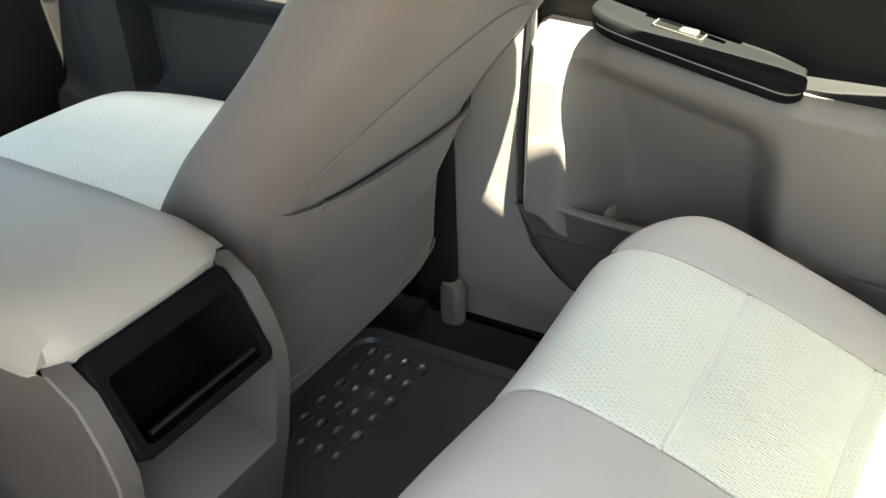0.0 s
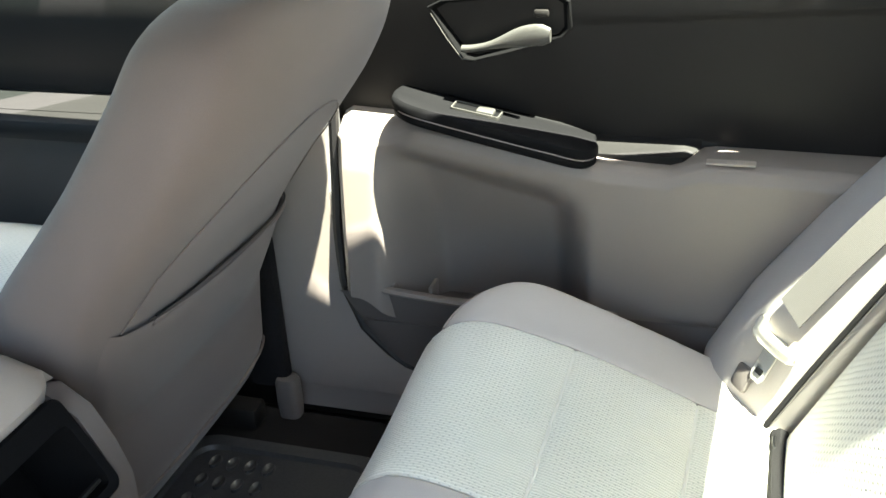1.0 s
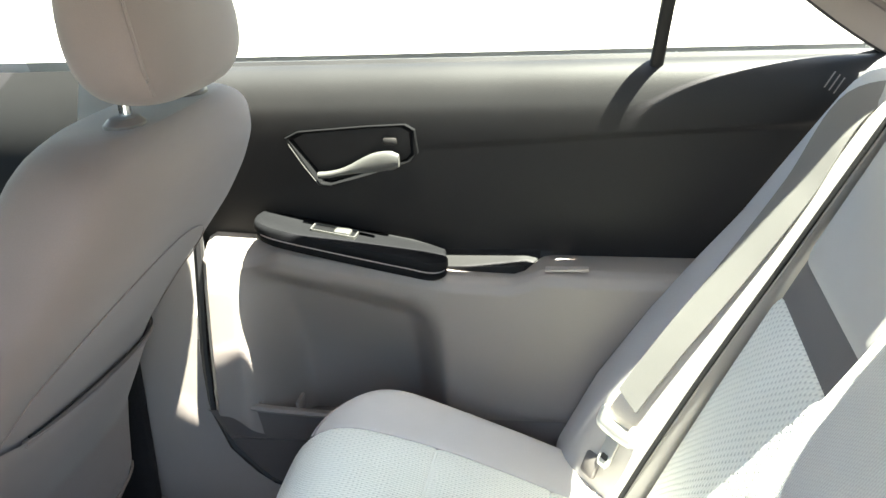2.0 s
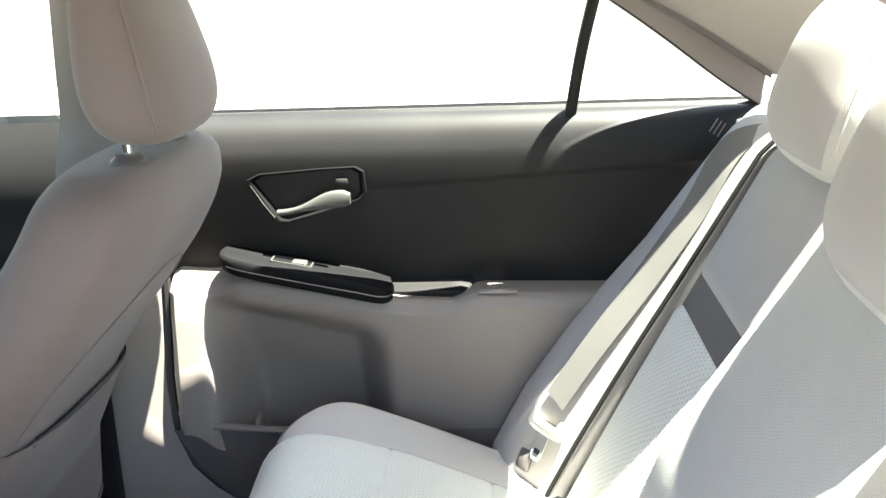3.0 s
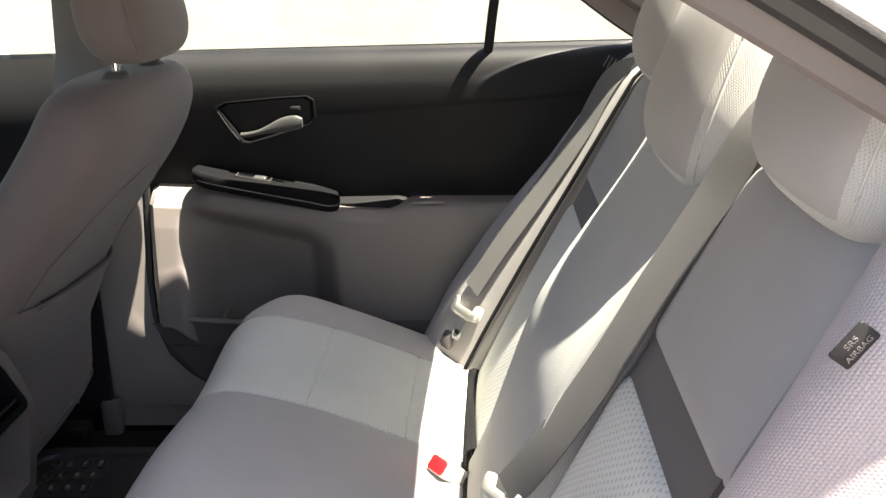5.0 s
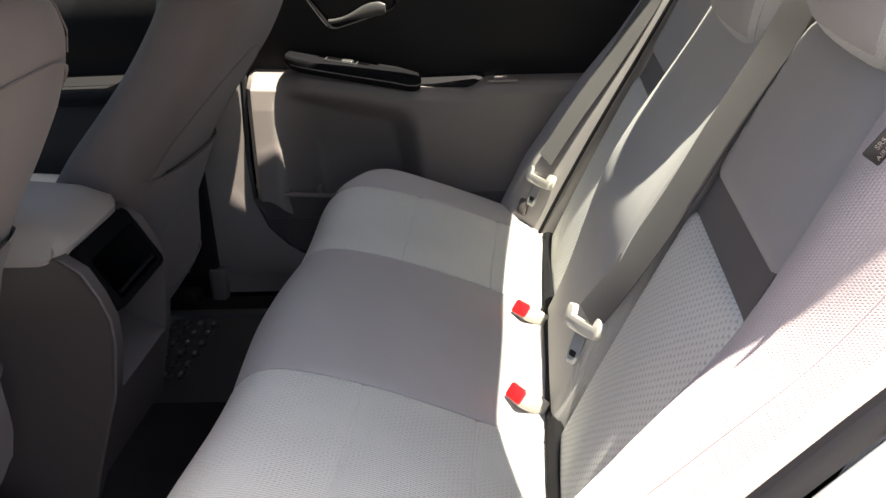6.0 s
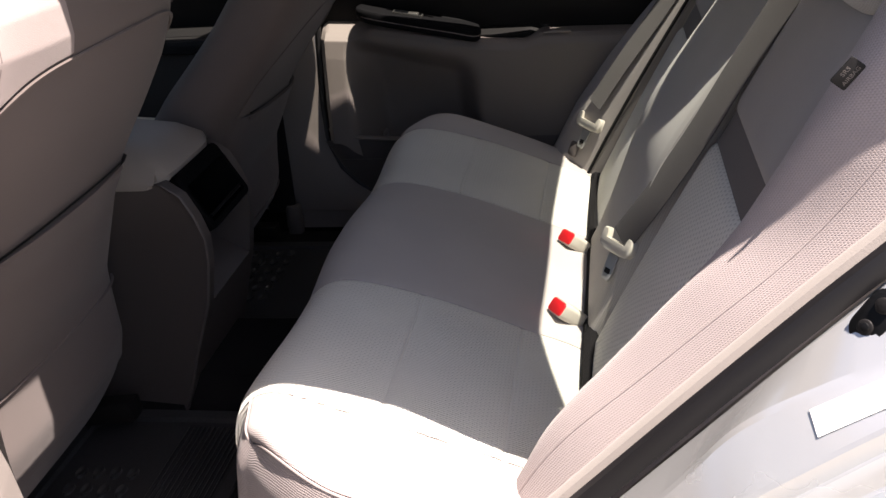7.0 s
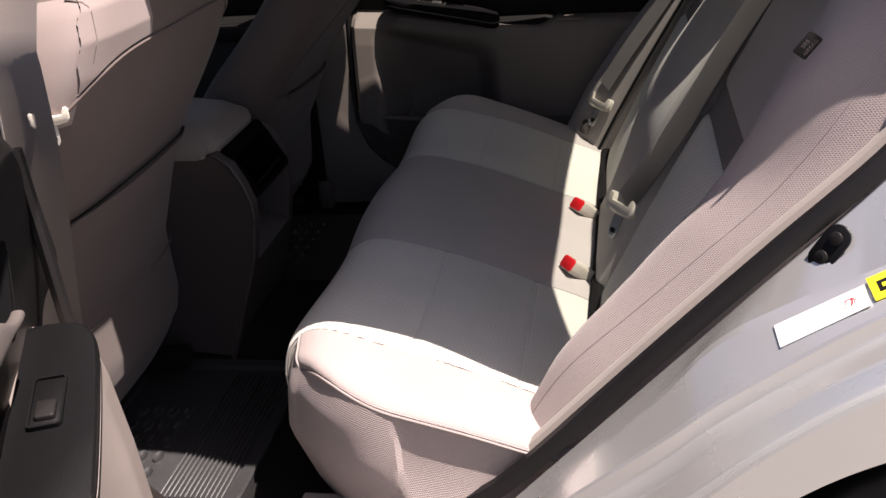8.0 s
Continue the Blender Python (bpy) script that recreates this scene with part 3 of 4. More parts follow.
def tongue(parent, o, along, across, size=1.0):
    """A belt tongue: beige grip with a slot over a steel blade, that points along."""
    m = frame_of(o, across, along) @ Matrix.Scale(size, 4)
    arms = [(-0.037, 0.017), (-0.034, 0.021), (-0.028, 0.021), (-0.0255, 0.016), (-0.024, 0.0075), (0.024, 0.0075), (0.0255, 0.016), (0.028, 0.021), (0.034, 0.021), (0.037, 0.017), (0.037, -0.001), (0.031, -0.008), (0.016, -0.010), (-0.016, -0.010), (-0.031, -0.008), (-0.037, -0.001)]
    g = part("tongue", slab(arms, m @ Matrix.Translation((0, 0, -0.005)), 0.012, 0.003), BEIGE_PART, parent, "beige plastic belt tongue")
    blade = [(-0.011, -0.012), (0.011, -0.012), (0.011, -0.045), (0.007, -0.052), (-0.007, -0.052), (-0.011, -0.045)]
    part("blade", slab([(x, y) for x, y in blade], m @ Matrix.Translation((0, 0, -0.002)), 0.0025, 0.0006), SILVER, g)
    part("blade_slot", slab(rounded(0.012, 0.008, 0.002), m @ Matrix.Translation((0, -0.038, 0.0006)), 0.001, 0.0002), BLACK, g)
    return g


def build_buckle(x, y, z, yaw, tilt):
    ob = thing("belt_buckle", "beige belt buckle with a red button on the rear cushion", "belt buckle", (x, y, z), group="rear belt buckles")
    ob.rotation_euler = Euler((0, radians(tilt), radians(yaw)))
    rings = []
    for i, (t, k) in enumerate(((0, 0.7), (0.006, 0.85), (0.02, 0.95), (0.05, 1.0), (0.062, 0.98), (0.066, 0.93))):
        rings.append([Vector((-t, a * k, b * k)) for a, b in rounded(0.040, 0.027, 0.008)])
    part("body", loft(rings), BEIGE_PART, ob)
    part("button", slab(rounded(0.035, 0.022, 0.005), frame_of((-0.064, 0, 0.0), (0, 1, 0), (0, 0, 1)) @ Matrix.Rotation(math.pi, 4, "X"), 0.004, 0.001), RED, ob, "red release button")
    part("stalk", tube([(0.0, 0, 0), (0.03, 0, -0.004), (0.06, 0, -0.014)], 0.016, 10, flat=0.35), BLACK, ob)
    return ob


rear_cushion = build_rear_cushion()
rear_back = build_rear_back()
build_buckle(0.950, 0.100, 0.424, 38, 42)
build_buckle(0.948, -0.165, 0.424, 34, 42)


def on_bolster(w, v, off=0.009):
    p, n = bolster(w, v)
    return p + n * off


right_belt = belt("seat_belt", "grey seat belt with a beige tongue on the bolster", [on_bolster(0.72, 0.585), on_bolster(0.62, 0.566), on_bolster(0.50, 0.550), on_bolster(0.38, 0.546), on_bolster(0.26, 0.545), on_bolster(0.165, 0.545, 0.010)], 0.047, on_bolster(0.3, 0.58) - on_bolster(0.3, 0.52))
tongue(right_belt, (0.944, 0.492, 0.538), (0.42, 0.08, 0.75), (0.62, -0.76, -0.1))
part("anchor_flap", slab(rounded(0.030, 0.032, 0.006), frame_of((0.912, 0.500, 0.482), (0.5, -0.8, 0), (0.42, 0, 0.75)), 0.005, 0.002), KICK, right_belt)
centre_belt = belt("seat_belt", "grey centre seat belt hanging beside the armrest", [(1.285, -0.25, 1.05), (1.243, -0.246, 1.0), (1.206, -0.244, 0.93), (1.150, -0.242, 0.835), (1.107, -0.240, 0.757), (1.050, -0.226, 0.66), (1.004, -0.203, 0.585)], 0.047, (0.55, -0.8, 0))
tongue(centre_belt, (0.998, -0.199, 0.571), (0.42, 0.1, 0.8), (0.55, -0.8, 0.0))
pillar_belt = belt("seat_belt", "grey front seat belt on the centre pillar", [(0.300, -0.690, 1.16), (0.272, -0.688, 1.02), (0.268, -0.690, 0.90), (0.240, -0.680, 0.70), (0.225, -0.69, 0.42)], 0.047, (-0.35, 0.75, 0))
tongue(pillar_belt, (0.338, -0.703, 0.905), (0.1, 0.0, 0.95), (0.62, 0.45, 0.0), 0.62)


# ---- front seats ----
def front_seat(s, label, mid):
    seat = thing("front_seat", label, "car seat", (0.0, mid, FLOOR), group="front seats")
    o = Vector((0.0, mid, FLOOR))
    inv = Matrix.Translation(-o)

    def add(name, bm, m, label="", parent=seat):
        ob = part(name, bm, m, parent, label)
        if parent is seat:
            ob.matrix_parent_inverse = inv
        return ob
    # sections of the backrest: height, rear face, thickness, half width
    cols = [(0.290, 0.150, 0.08, 0.215), (0.315, 0.175, 0.12, 0.235), (0.36, 0.212, 0.16, 0.250), (0.42, 0.234, 0.19, 0.258), (0.48, 0.240, 0.20, 0.255), (0.53, 0.248, 0.205, 0.248), (0.58, 0.272, 0.21, 0.247),
            (0.65, 0.302, 0.20, 0.252), (0.72, 0.348, 0.190, 0.260), (0.78, 0.396, 0.180, 0.264), (0.84, 0.442, 0.172, 0.262), (0.89, 0.472, 0.165, 0.254), (0.93, 0.488, 0.155, 0.242), (0.965, 0.491, 0.142, 0.222),
            (0.985, 0.486, 0.124, 0.195), (0.998, 0.470, 0.09, 0.150)]
    zs = [c[0] for c in cols]

    def at(z):
        return [float(np.interp(z, zs, [c[i] for c in cols])) for i in (1, 2, 3)]
    rings = []
    for i in range(61):
        z = zs[0] + (zs[-1] - zs[0]) * (1 - (1 - i / 60) ** 1.25)
        xr, th, hw = at(z)
        rings.append([Vector((xr - th / 2 + x, o.y + y, z)) for x, y in super_ring(th / 2, hw, 3.4, 48)])
    body = loft(rings)
    for _ in range(3):
        bmesh.ops.smooth_vert(body, verts=body.verts, factor=0.5, use_axis_x=True, use_axis_y=True, use_axis_z=True)
    back = add("backrest", body, CLOTH_F_SHADE, "padded cloth backrest with a map pocket")

    if s < 0:                               # the driver seat's outer flank is woven, paler to stand for sunlight
        back.data.materials.append(SHOULDER_LIT)
        for f in back.data.polygons:
            if f.center.z > 0.845 and f.normal.y < -0.5:
                f.material_index = 1

    def rear(v, z):
        xr, th, hw = at(z)
        y = min(0.999, abs(v) / hw)
        return Vector((xr - th / 2 + th / 2 * (1 - y ** 3.4) ** (1 / 3.4), o.y + v, z)), Vector((1, 0.6 * math.copysign(y ** 4, v), -0.35)).normalized()
    # the map pocket: a padded panel whose upper edge stands off, under a slanting slit
    def slit(v):
        return 0.659 - 0.08 * v if s > 0 else 0.700 + 0.01 * v
    def pocket(u, t):
        v = -0.222 + 0.444 * u
        z = 0.365 + (slit(v) - 0.365) * t
        p, n = rear(v * (0.94 + 0.06 * t), z)
        off = 0.004 + 0.008 * t * math.sin(math.pi * u)
        if u in (0, 1) or t == 0:
            off = -0.004
        return p + n * off
    add("pocket_panel", grid(pocket, 36, 28), CLOTH_F_SHADE, "cloth map pocket")
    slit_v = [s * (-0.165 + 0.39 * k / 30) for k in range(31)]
    # shade of the slit drawn as a thin black bar
    add("pocket_mouth", tube([rear(v, slit(v) + 0.005)[0] + rear(v, slit(v))[1] * 0.006 for v in slit_v], 0.0014, 6), BLACK, "black line for the shade in the pocket slit")
    add("pocket_hem", tube([rear(v, slit(v) - 0.004)[0] + rear(v, slit(v))[1] * 0.006 for v in slit_v], 0.0042, 8), CLOTH_F_SHADE)
    # woven outer shoulder: sunlight put in as a paler cloth
    def patch(z0, z1, v0, v1):
        def face(u, t):
            v = s * (v0 + (v1 - v0) * u)
            hw = at(z0 + (z1 - z0) * t)[2]
            low = z0 - 0.05 * (abs(v) / 0.25) ** 6
            p, n = rear(math.copysign(min(abs(v), hw * 0.998), v), low + (z1 - low) * t)
            return p + n * (-0.004 if u == 0 or t in (0, 1) else 0.002)
        return cloth_map(grid(face, 30, 30), 1, 2)
    if s < 0:
        add("sunlit_shoulder_panel", patch(0.908, 0.992, 0.10, 0.238), SHOULDER_LIT, "woven cloth shoulder panel, paler to stand for sunlight")
    # seams of the cover: across the shoulders, up to the top, round the pocket's head and along the hem
    def sewn(points, r, m, off=0.001):
        add("seam", tube([rear(v, z)[0] + rear(v, z)[1] * off for v, z in points], r, 6), m)
    if s < 0:
        sewn([(-0.25 + 0.5 * k / 40, 0.905 - 0.05 * abs(-1 + k / 20) ** 6) for k in range(41)], 0.0024, CLOTH_F_SHADE)
        for k in (1, -1):
            sewn([(k * (0.222 - 0.02 * j / 12), 0.905 + 0.075 * j / 12) for j in range(13)], 0.0012, CLOTH_F_SHADE)
    if s > 0:
        sewn([(-0.205 + 0.41 * k / 40, 0.672 + 0.175 * math.sin(math.pi * k / 40) ** 0.4) for k in range(41)], 0.0009, CLOTH_F_SHADE)
    sewn([(-0.23 + 0.46 * k / 30, 0.505 if s < 0 else 0.40) for k in range(31)], 0.0022, CLOTH_F_SHADE, 0.007)
    # cushion
    rings = []
    for i in range(31):
        t = i / 30
        x = 0.13 - 0.55 * t
        top = 0.548 + 0.035 * math.sin(math.pi * min(1, t * 0.9))
        end = 1 if 0.06 < t < 0.94 else 0.8
        rings.append([Vector((x, o.y + a, top - 0.085 + b)) for a, b in super_ring(0.255 * end, 0.085 * end, 3.2, 40)])
    add("seat_cushion", cloth_map(loft(rings), 0, 1), INSERT, "pale ribbed cloth cushion")
    add("seat_base", box(-0.38, 0.12, o.y - 0.21, o.y + 0.21, FLOOR + 0.03, 0.46, 0.02), GREY_DARK)
    for k in (1, -1):
        add("seat_rail", box(-0.40, 0.20, o.y + k * 0.2 - 0.02, o.y + k * 0.2 + 0.02, FLOOR + 0.003, FLOOR + 0.04, 0.006), GREY_DARK)
    cap_y = o.y + s * 0.235
    add("rail_cap", loft([[Vector((0.235 + x * k, cap_y + y * k, z)) for x, y in rounded(0.038, 0.034, 0.012)] for z, k in ((FLOOR + 0.004, 0.9), (FLOOR + 0.03, 1), (FLOOR + 0.066, 0.97), (FLOOR + 0.074, 0.8))]), KICK, "grey rail end cap")
    add("side_shield", box(0.17, 0.238, cap_y + s * 0.008 - 0.012, cap_y + s * 0.008 + 0.012, FLOOR + 0.05, 0.665, 0.01), CARPET, "black hinge shield")
    headrest(seat, inv, Vector((0.442, o.y + 0.005, 1.135)), 0.142, 0.122, 0.055, 0, CLOTH_F_SHADE, None, True, 0.34, 0.16)
    for k in (1, -1):
        add("post_sleeve", loft([[Vector((0.442 + x, o.y + k * 0.085 + y, z)) for x, y in super_ring(r, r * 1.3, 2.2, 20)] for z, r in ((0.975, 0.021), (0.999, 0.020), (1.005, 0.014))]), CONSOLE, "grey plastic post sleeve")
    return seat


front_seat(1, "grey-beige cloth front passenger seat with a map pocket", 0.36)
driver_seat = front_seat(-1, "grey-beige cloth driver seat slid a little forwards", -0.445)
driver_seat.location += Vector((0.01, 0, 0.01))
driver_seat.rotation_euler = Euler((0, radians(-6.5), 0))


# ---- console between the front seats ----
def build_console():
    con = thing("centre_console", "beige centre console with an open dark rear bin", "console", (0.1, YC, FLOOR))
    inv = Matrix.Translation((-0.1, -YC, -FLOOR))

    def add(name, bm, m, label="", parent=con):
        ob = part(name, bm, m, parent, label)
        if parent is con:
            ob.matrix_parent_inverse = inv
        return ob
    c = YC + 0.008
    # body: slices across, hollowed at the rear for the bin
    back_edge = [(0.283, 0.664), (0.312, 0.642), (0.330, 0.605), (0.341, 0.568), (0.340, 0.53), (0.326, 0.45), (0.296, 0.36), (0.262, FLOOR)]
    slices = []
    for y, inset, hollow in ((-0.112, 0.012, 0), (-0.117, 0.003, 0), (-0.115, 0.0, 0), (-0.0925, 0.0, 0), (-0.092, 0.0, 1), (0.092, 0.0, 1), (0.0925, 0.0, 0), (0.115, 0.0, 0), (0.117, 0.003, 0), (0.112, 0.012, 0)):
        slices.append([Vector((0.18 if hollow and z > 0.52 else x - inset, c + y * (1 + 0.25 * smooth01((0.5 - z) / 0.25)), z)) for x, z in back_edge] + [Vector((-0.55, c + y, FLOOR)), Vector((-0.55, c + y, 0.664))])
    add("body", loft(slices), CONSOLE, "beige plastic body, darkened as shade")
    # lid
    lid = []
    for i in range(21):
        t = i / 20
        y = -0.118 + 0.236 * t
        k = 1 - abs(2 * t - 1) ** 5
        soft = 0.3 + 0.7 * (1 - abs(2 * t - 1) ** 4) ** 0.5
        lid.append([Vector((x, c + y, 0.655 + (z - 0.655) * soft)) for x, z in ((-0.33, 0.655), (0.281 - 0.03 * (1 - k), 0.655), (0.289 - 0.03 * (1 - k), 0.660), (0.291 - 0.03 * (1 - k), 0.674), (0.272, 0.690 + 0.006 * k), (0.235, 0.704 + 0.010 * k), (0.16, 0.712 + 0.012 * k), (0.0, 0.718 + 0.014 * k), (-0.33, 0.718 + 0.014 * k))])
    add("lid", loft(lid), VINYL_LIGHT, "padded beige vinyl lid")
    # rear bin: dark surround, recess
    o = Vector((0.3155, c, 0.618))
    m = frame_of(o, (0, 1, 0), Vector((0.288, 0, 0.665)) - Vector((0.341, 0, 0.572)))
    if m.to_3x3().col[2].x < 0:
        m = m @ Matrix.Rotation(math.pi, 4, "Y")
    outer, inner = rounded(0.182, 0.108, 0.012), rounded(0.158, 0.072, 0.008)
    inner = [(x, y - 0.008) for x, y in inner]
    def ring(pts, z):
        return [m @ Vector((x, y, z)) for x, y in pts]
    f = add("bin_surround", loft([ring(outer, -0.01), ring(outer, 0.006), ring([(x * 0.97, y * 0.96) for x, y in outer], 0.009), ring(inner, 0.008), ring(inner, -0.085)], cap=False), BEZEL, "dark grey bin surround")
    part("bin_liner", slab(inner, m @ Matrix.Translation((0, 0, -0.085)), 0.002, 0.0005), BEZEL, f)
    part("bin_lip", tube([m @ Vector((-0.07 + 0.14 * k / 8, -0.034, 0.006)) for k in range(9)], 0.003, 6), BLACK, f)
    return con


build_console()


# ---- doors ----
def build_door(s, name, label):
    """A rear door, built for the right side (y from the car's middle); s: side."""
    door = thing(name, label, "car door", kind="structure")

    def add(nm, bm, m, label="", parent=None):
        return part(nm, mirrored(bm, s), m, parent or door, label)
    h = -YC                                   # to turn right-side y into half widths
    sect = curve_at([(0, 0.745 + h, 0.968), (0, 0.722 + h, 0.982), (0, 0.702 + h, 0.984), (0, 0.686 + h, 0.978), (0, 0.672 + h, 0.962), (0, 0.664 + h, 0.940), (0, 0.662 + h, 0.915), (0, 0.668 + h, 0.86), (0, 0.682 + h, 0.78), (0, 0.702 + h, 0.685)])
    front = 0.335 if s > 0 else 0.285
    def upper(u, v):
        p = sect(v)
        x = front + (1.335 - front) * u
        crease = 0.874 + 0.055 * (x - 0.667)
        under = 0.005 * smooth01((crease - p.z) / 0.006) * smooth01((x - 0.66) / 0.05) * (1 - 0.7 * smooth01((crease - p.z) / 0.15))
        shelf = 0.044 * smooth01((x - 0.62) / 0.05) * smooth01((0.842 - x) / 0.02) * smooth01((0.712 - p.z) / 0.012)
        lower_corner = 0.13 * (1 - math.sqrt(1 - min(1.0, max(0.0, (front + 0.10 - x) / 0.10)) ** 2)) * smooth01((p.z - 0.70) / 0.25) if s < 0 else 0.0
        return Vector((x, p.y + 0.012 * (u - 0.3) ** 2 + under - shelf, p.z - lower_corner))
    add("upper_panel", grid(upper, 50, 90), CHARCOAL, "charcoal grained upper panel")
    # the lower beige panel with its ledge and map pocket
    def ledge_z(x):
        z = float(np.interp(x, [0.33, 0.43, 0.72, 0.80, 0.84, 1.33], [0.748, 0.742, 0.694, 0.690, 0.704, 0.694]))
        return z
    def lower(u, v):
        x = 0.338 + 0.99 * u
        top = ledge_z(x)
        keys = [0, 0.10, 0.17, 0.24, 0.45, 0.75, 1.0]
        fore = smooth01((0.47 - x) / 0.06)
        ys = [0.705, 0.640 + 0.016 * fore, 0.628 + 0.016 * fore, 0.622 + 0.012 * fore, 0.626 + 0.001 * fore, 0.638 - 0.020 * fore, 0.648 - 0.036 * fore]
        zs = [top, top - 0.024 * fore, top - 0.006 - 0.026 * fore, top - 0.02 - 0.02 * fore, top - 0.08, top - 0.17, 0.40 + 0.07 * smooth01((0.46 - x) / 0.10)]
        y, z = float(np.interp(v, keys, ys)), float(np.interp(v, keys, zs))
        deep = smooth01((x - 0.392) / 0.075) * smooth01((0.705 - x) / 0.07) * smooth01((top - 0.03 - z) / (0.04 + 0.12 * max(0, x - 0.42)))
        y += (0.034 + 0.056 * smooth01((top - z) / 0.24)) * deep
        y = min(y, 0.738)
        if x < 0.352:
            y += 0.02 * smooth01((0.352 - x) / 0.014)
        return Vector((x, y + h, z))
    add("lower_panel", grid(lower, 150, 80), VINYL, "beige moulded lower panel")
    # pocket lip with its fins and the dark panel under it
    lip = curve_at([(0.338, 0.650 + h, 0.495), (0.36, 0.628 + h, 0.487), (0.45, 0.622 + h, 0.478), (0.62, 0.622 + h, 0.470), (0.70, 0.630 + h, 0.469), (0.74, 0.652 + h, 0.468)])
    add("pocket_lip", tube([lip(k / 40) for k in range(41)], 0.008, 8, flat=0.7), VINYL)
    # floor takes the dark plastic to stand for shade inside the pocket
    add("shaded_pocket_floor", grid(lambda u, v: Vector((0.36 + 0.9 * u, 0.626 + 0.12 * v + h, 0.425)), 12, 3), KICK, "pocket floor, darkened for the shade in the recess")
    for x in (0.412, 0.470):
        add("pocket_fin", box(x - 0.003, x + 0.003, 0.626 + h, 0.66 + h, 0.462, 0.490, 0.002), VINYL)
    def kick(u, v):
        x = 0.326 + 0.96 * u
        low = 0.29 + 0.17 * max(0, 1 - (x - 0.326) / 0.16) ** 2.2
        z = 0.474 + (low - 0.474) * v
        return Vector((x, 0.623 + 0.02 * v + h, z))
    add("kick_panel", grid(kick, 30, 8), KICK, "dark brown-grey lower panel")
    # armrest pad with the window switch
    top = [(0.428, 0.655), (0.432, 0.630), (0.445, 0.614), (0.47, 0.605), (0.53, 0.600), (0.62, 0.596), (0.662, 0.596), (0.69, 0.602), (0.705, 0.617), (0.709, 0.640), (0.70, 0.662), (0.68, 0.675), (0.43, 0.675)]
    loop = curve_at([(x, y, 0) for x, y in top])
    fine = [(loop(k / 60).x, loop(k / 60).y) for k in range(61)]
    def arm_ring(dz, k):
        out = []
        for x, y in fine:
            z = 0.779 - 0.19 * (x - 0.43) - 0.10 * max(0, x - 0.66)
            out.append(Vector((0.575 + (x - 0.575) * k, 0.64 + (y - 0.64) * k + h, z + dz)))
        return out
    arm = add("armrest", loft([arm_ring(-0.027, 0.95), arm_ring(-0.024, 0.98), arm_ring(-0.018, 0.985), arm_ring(-0.016, 0.965), arm_ring(-0.0145, 0.965), arm_ring(-0.0125, 1.0), arm_ring(-0.006, 1.0), arm_ring(-0.002, 0.985), arm_ring(0, 0.95)]), ARM_PAD if s > 0 else BLACK, "black armrest with a stitched rim")
    add("stitching", tube(arm_ring(-0.0152, 0.972)[4:44], 0.0009, 5), STITCH, "pale stitching", arm)
    m = frame_of((0.547, 0.642 + h, 0.757), (1, 0, -0.19), (0, 1, 0))
    f_out, f_in = rounded(0.066, 0.030, 0.004), rounded(0.062, 0.026, 0.003)
    def ring(pts, z):
        return [m @ Vector((x, y, z)) for x, y in pts]
    # on the open door darker copies of frame and switch stand for dimmer light
    add("switch_frame", loft([ring(f_out, -0.002), ring(f_out, 0.0035), ring(f_in, 0.0035), ring(f_in, -0.004)], cap=False), LEVER if s > 0 else BLACK, "switch frame", arm)
    add("switch_well", slab(f_in, m @ Matrix.Translation((0, 0, -0.001)), 0.002, 0.0004), BLACK, "", arm)
    add("switch", slab([(x + 0.012, y) for x, y in rounded(0.024, 0.018, 0.003)], m @ Matrix.Rotation(radians(-4), 4, "Y"), 0.0045, 0.0015), LEVER if s > 0 else GREY_DARK, "window switch", arm)
    # inner handle: bezel, cup and lever
    bez = [(0.481, 0.890), (0.500, 0.899), (0.60, 0.906), (0.655, 0.908), (0.668, 0.900), (0.670, 0.866), (0.661, 0.855), (0.60, 0.836), (0.537, 0.818), (0.524, 0.821)]
    cup = [(0.496, 0.886), (0.60, 0.893), (0.645, 0.895), (0.651, 0.889), (0.652, 0.858), (0.645, 0.850), (0.60, 0.839), (0.54, 0.826), (0.532, 0.829)]
    def flat_ring(pts, y, k=1.0):
        return [Vector((0.58 + (x - 0.58) * k, y + h, 0.86 + (z - 0.86) * k)) for x, z in pts]
    bz = add("handle_bezel", loft([flat_ring(bez, 0.700), flat_ring(bez, 0.6580), flat_ring(bez, 0.6565, 0.985), flat_ring(bez, 0.6570, 0.95), flat_ring(bez, 0.662, 0.90), flat_ring(bez, 0.676, 0.85)]), BEZEL, "dark handle bezel")
    # bezel edge and lever likewise: dim light put in as darker materials
    add("bezel_edge", tube([(0.486, 0.6565 + h, 0.882), (0.506, 0.6560 + h, 0.850), (0.526, 0.6560 + h, 0.8225), (0.545, 0.6560 + h, 0.8215)], 0.0007, 6), LEVER if s > 0 else BLACK, "bezel edge", bz)
    lever = []
    for i in range(13):
        t = i / 12
        x = 0.528 + 0.118 * t
        z = 0.838 + 0.022 * smooth01(t * 1.1)
        hgt = (0.0045 + 0.0095 * smooth01((t - 0.25) / 0.5)) * (1 - 0.35 * smooth01((t - 0.9) / 0.1))
        lever.append([Vector((x, 0.645 + 0.006 * (1 - t) + yy + h, z + zz)) for yy, zz in super_ring(0.006, hgt, 2.6, 16)])
    add("handle", loft(lever), LEVER if s > 0 else KICK, "silver pull handle" if s > 0 else "silver pull handle, darkened for dim light", bz)
    add("lock_tab", box(0.622, 0.642, 0.655 + h, 0.667 + h, 0.879, 0.889, 0.003), GREY_DARK, "", bz)
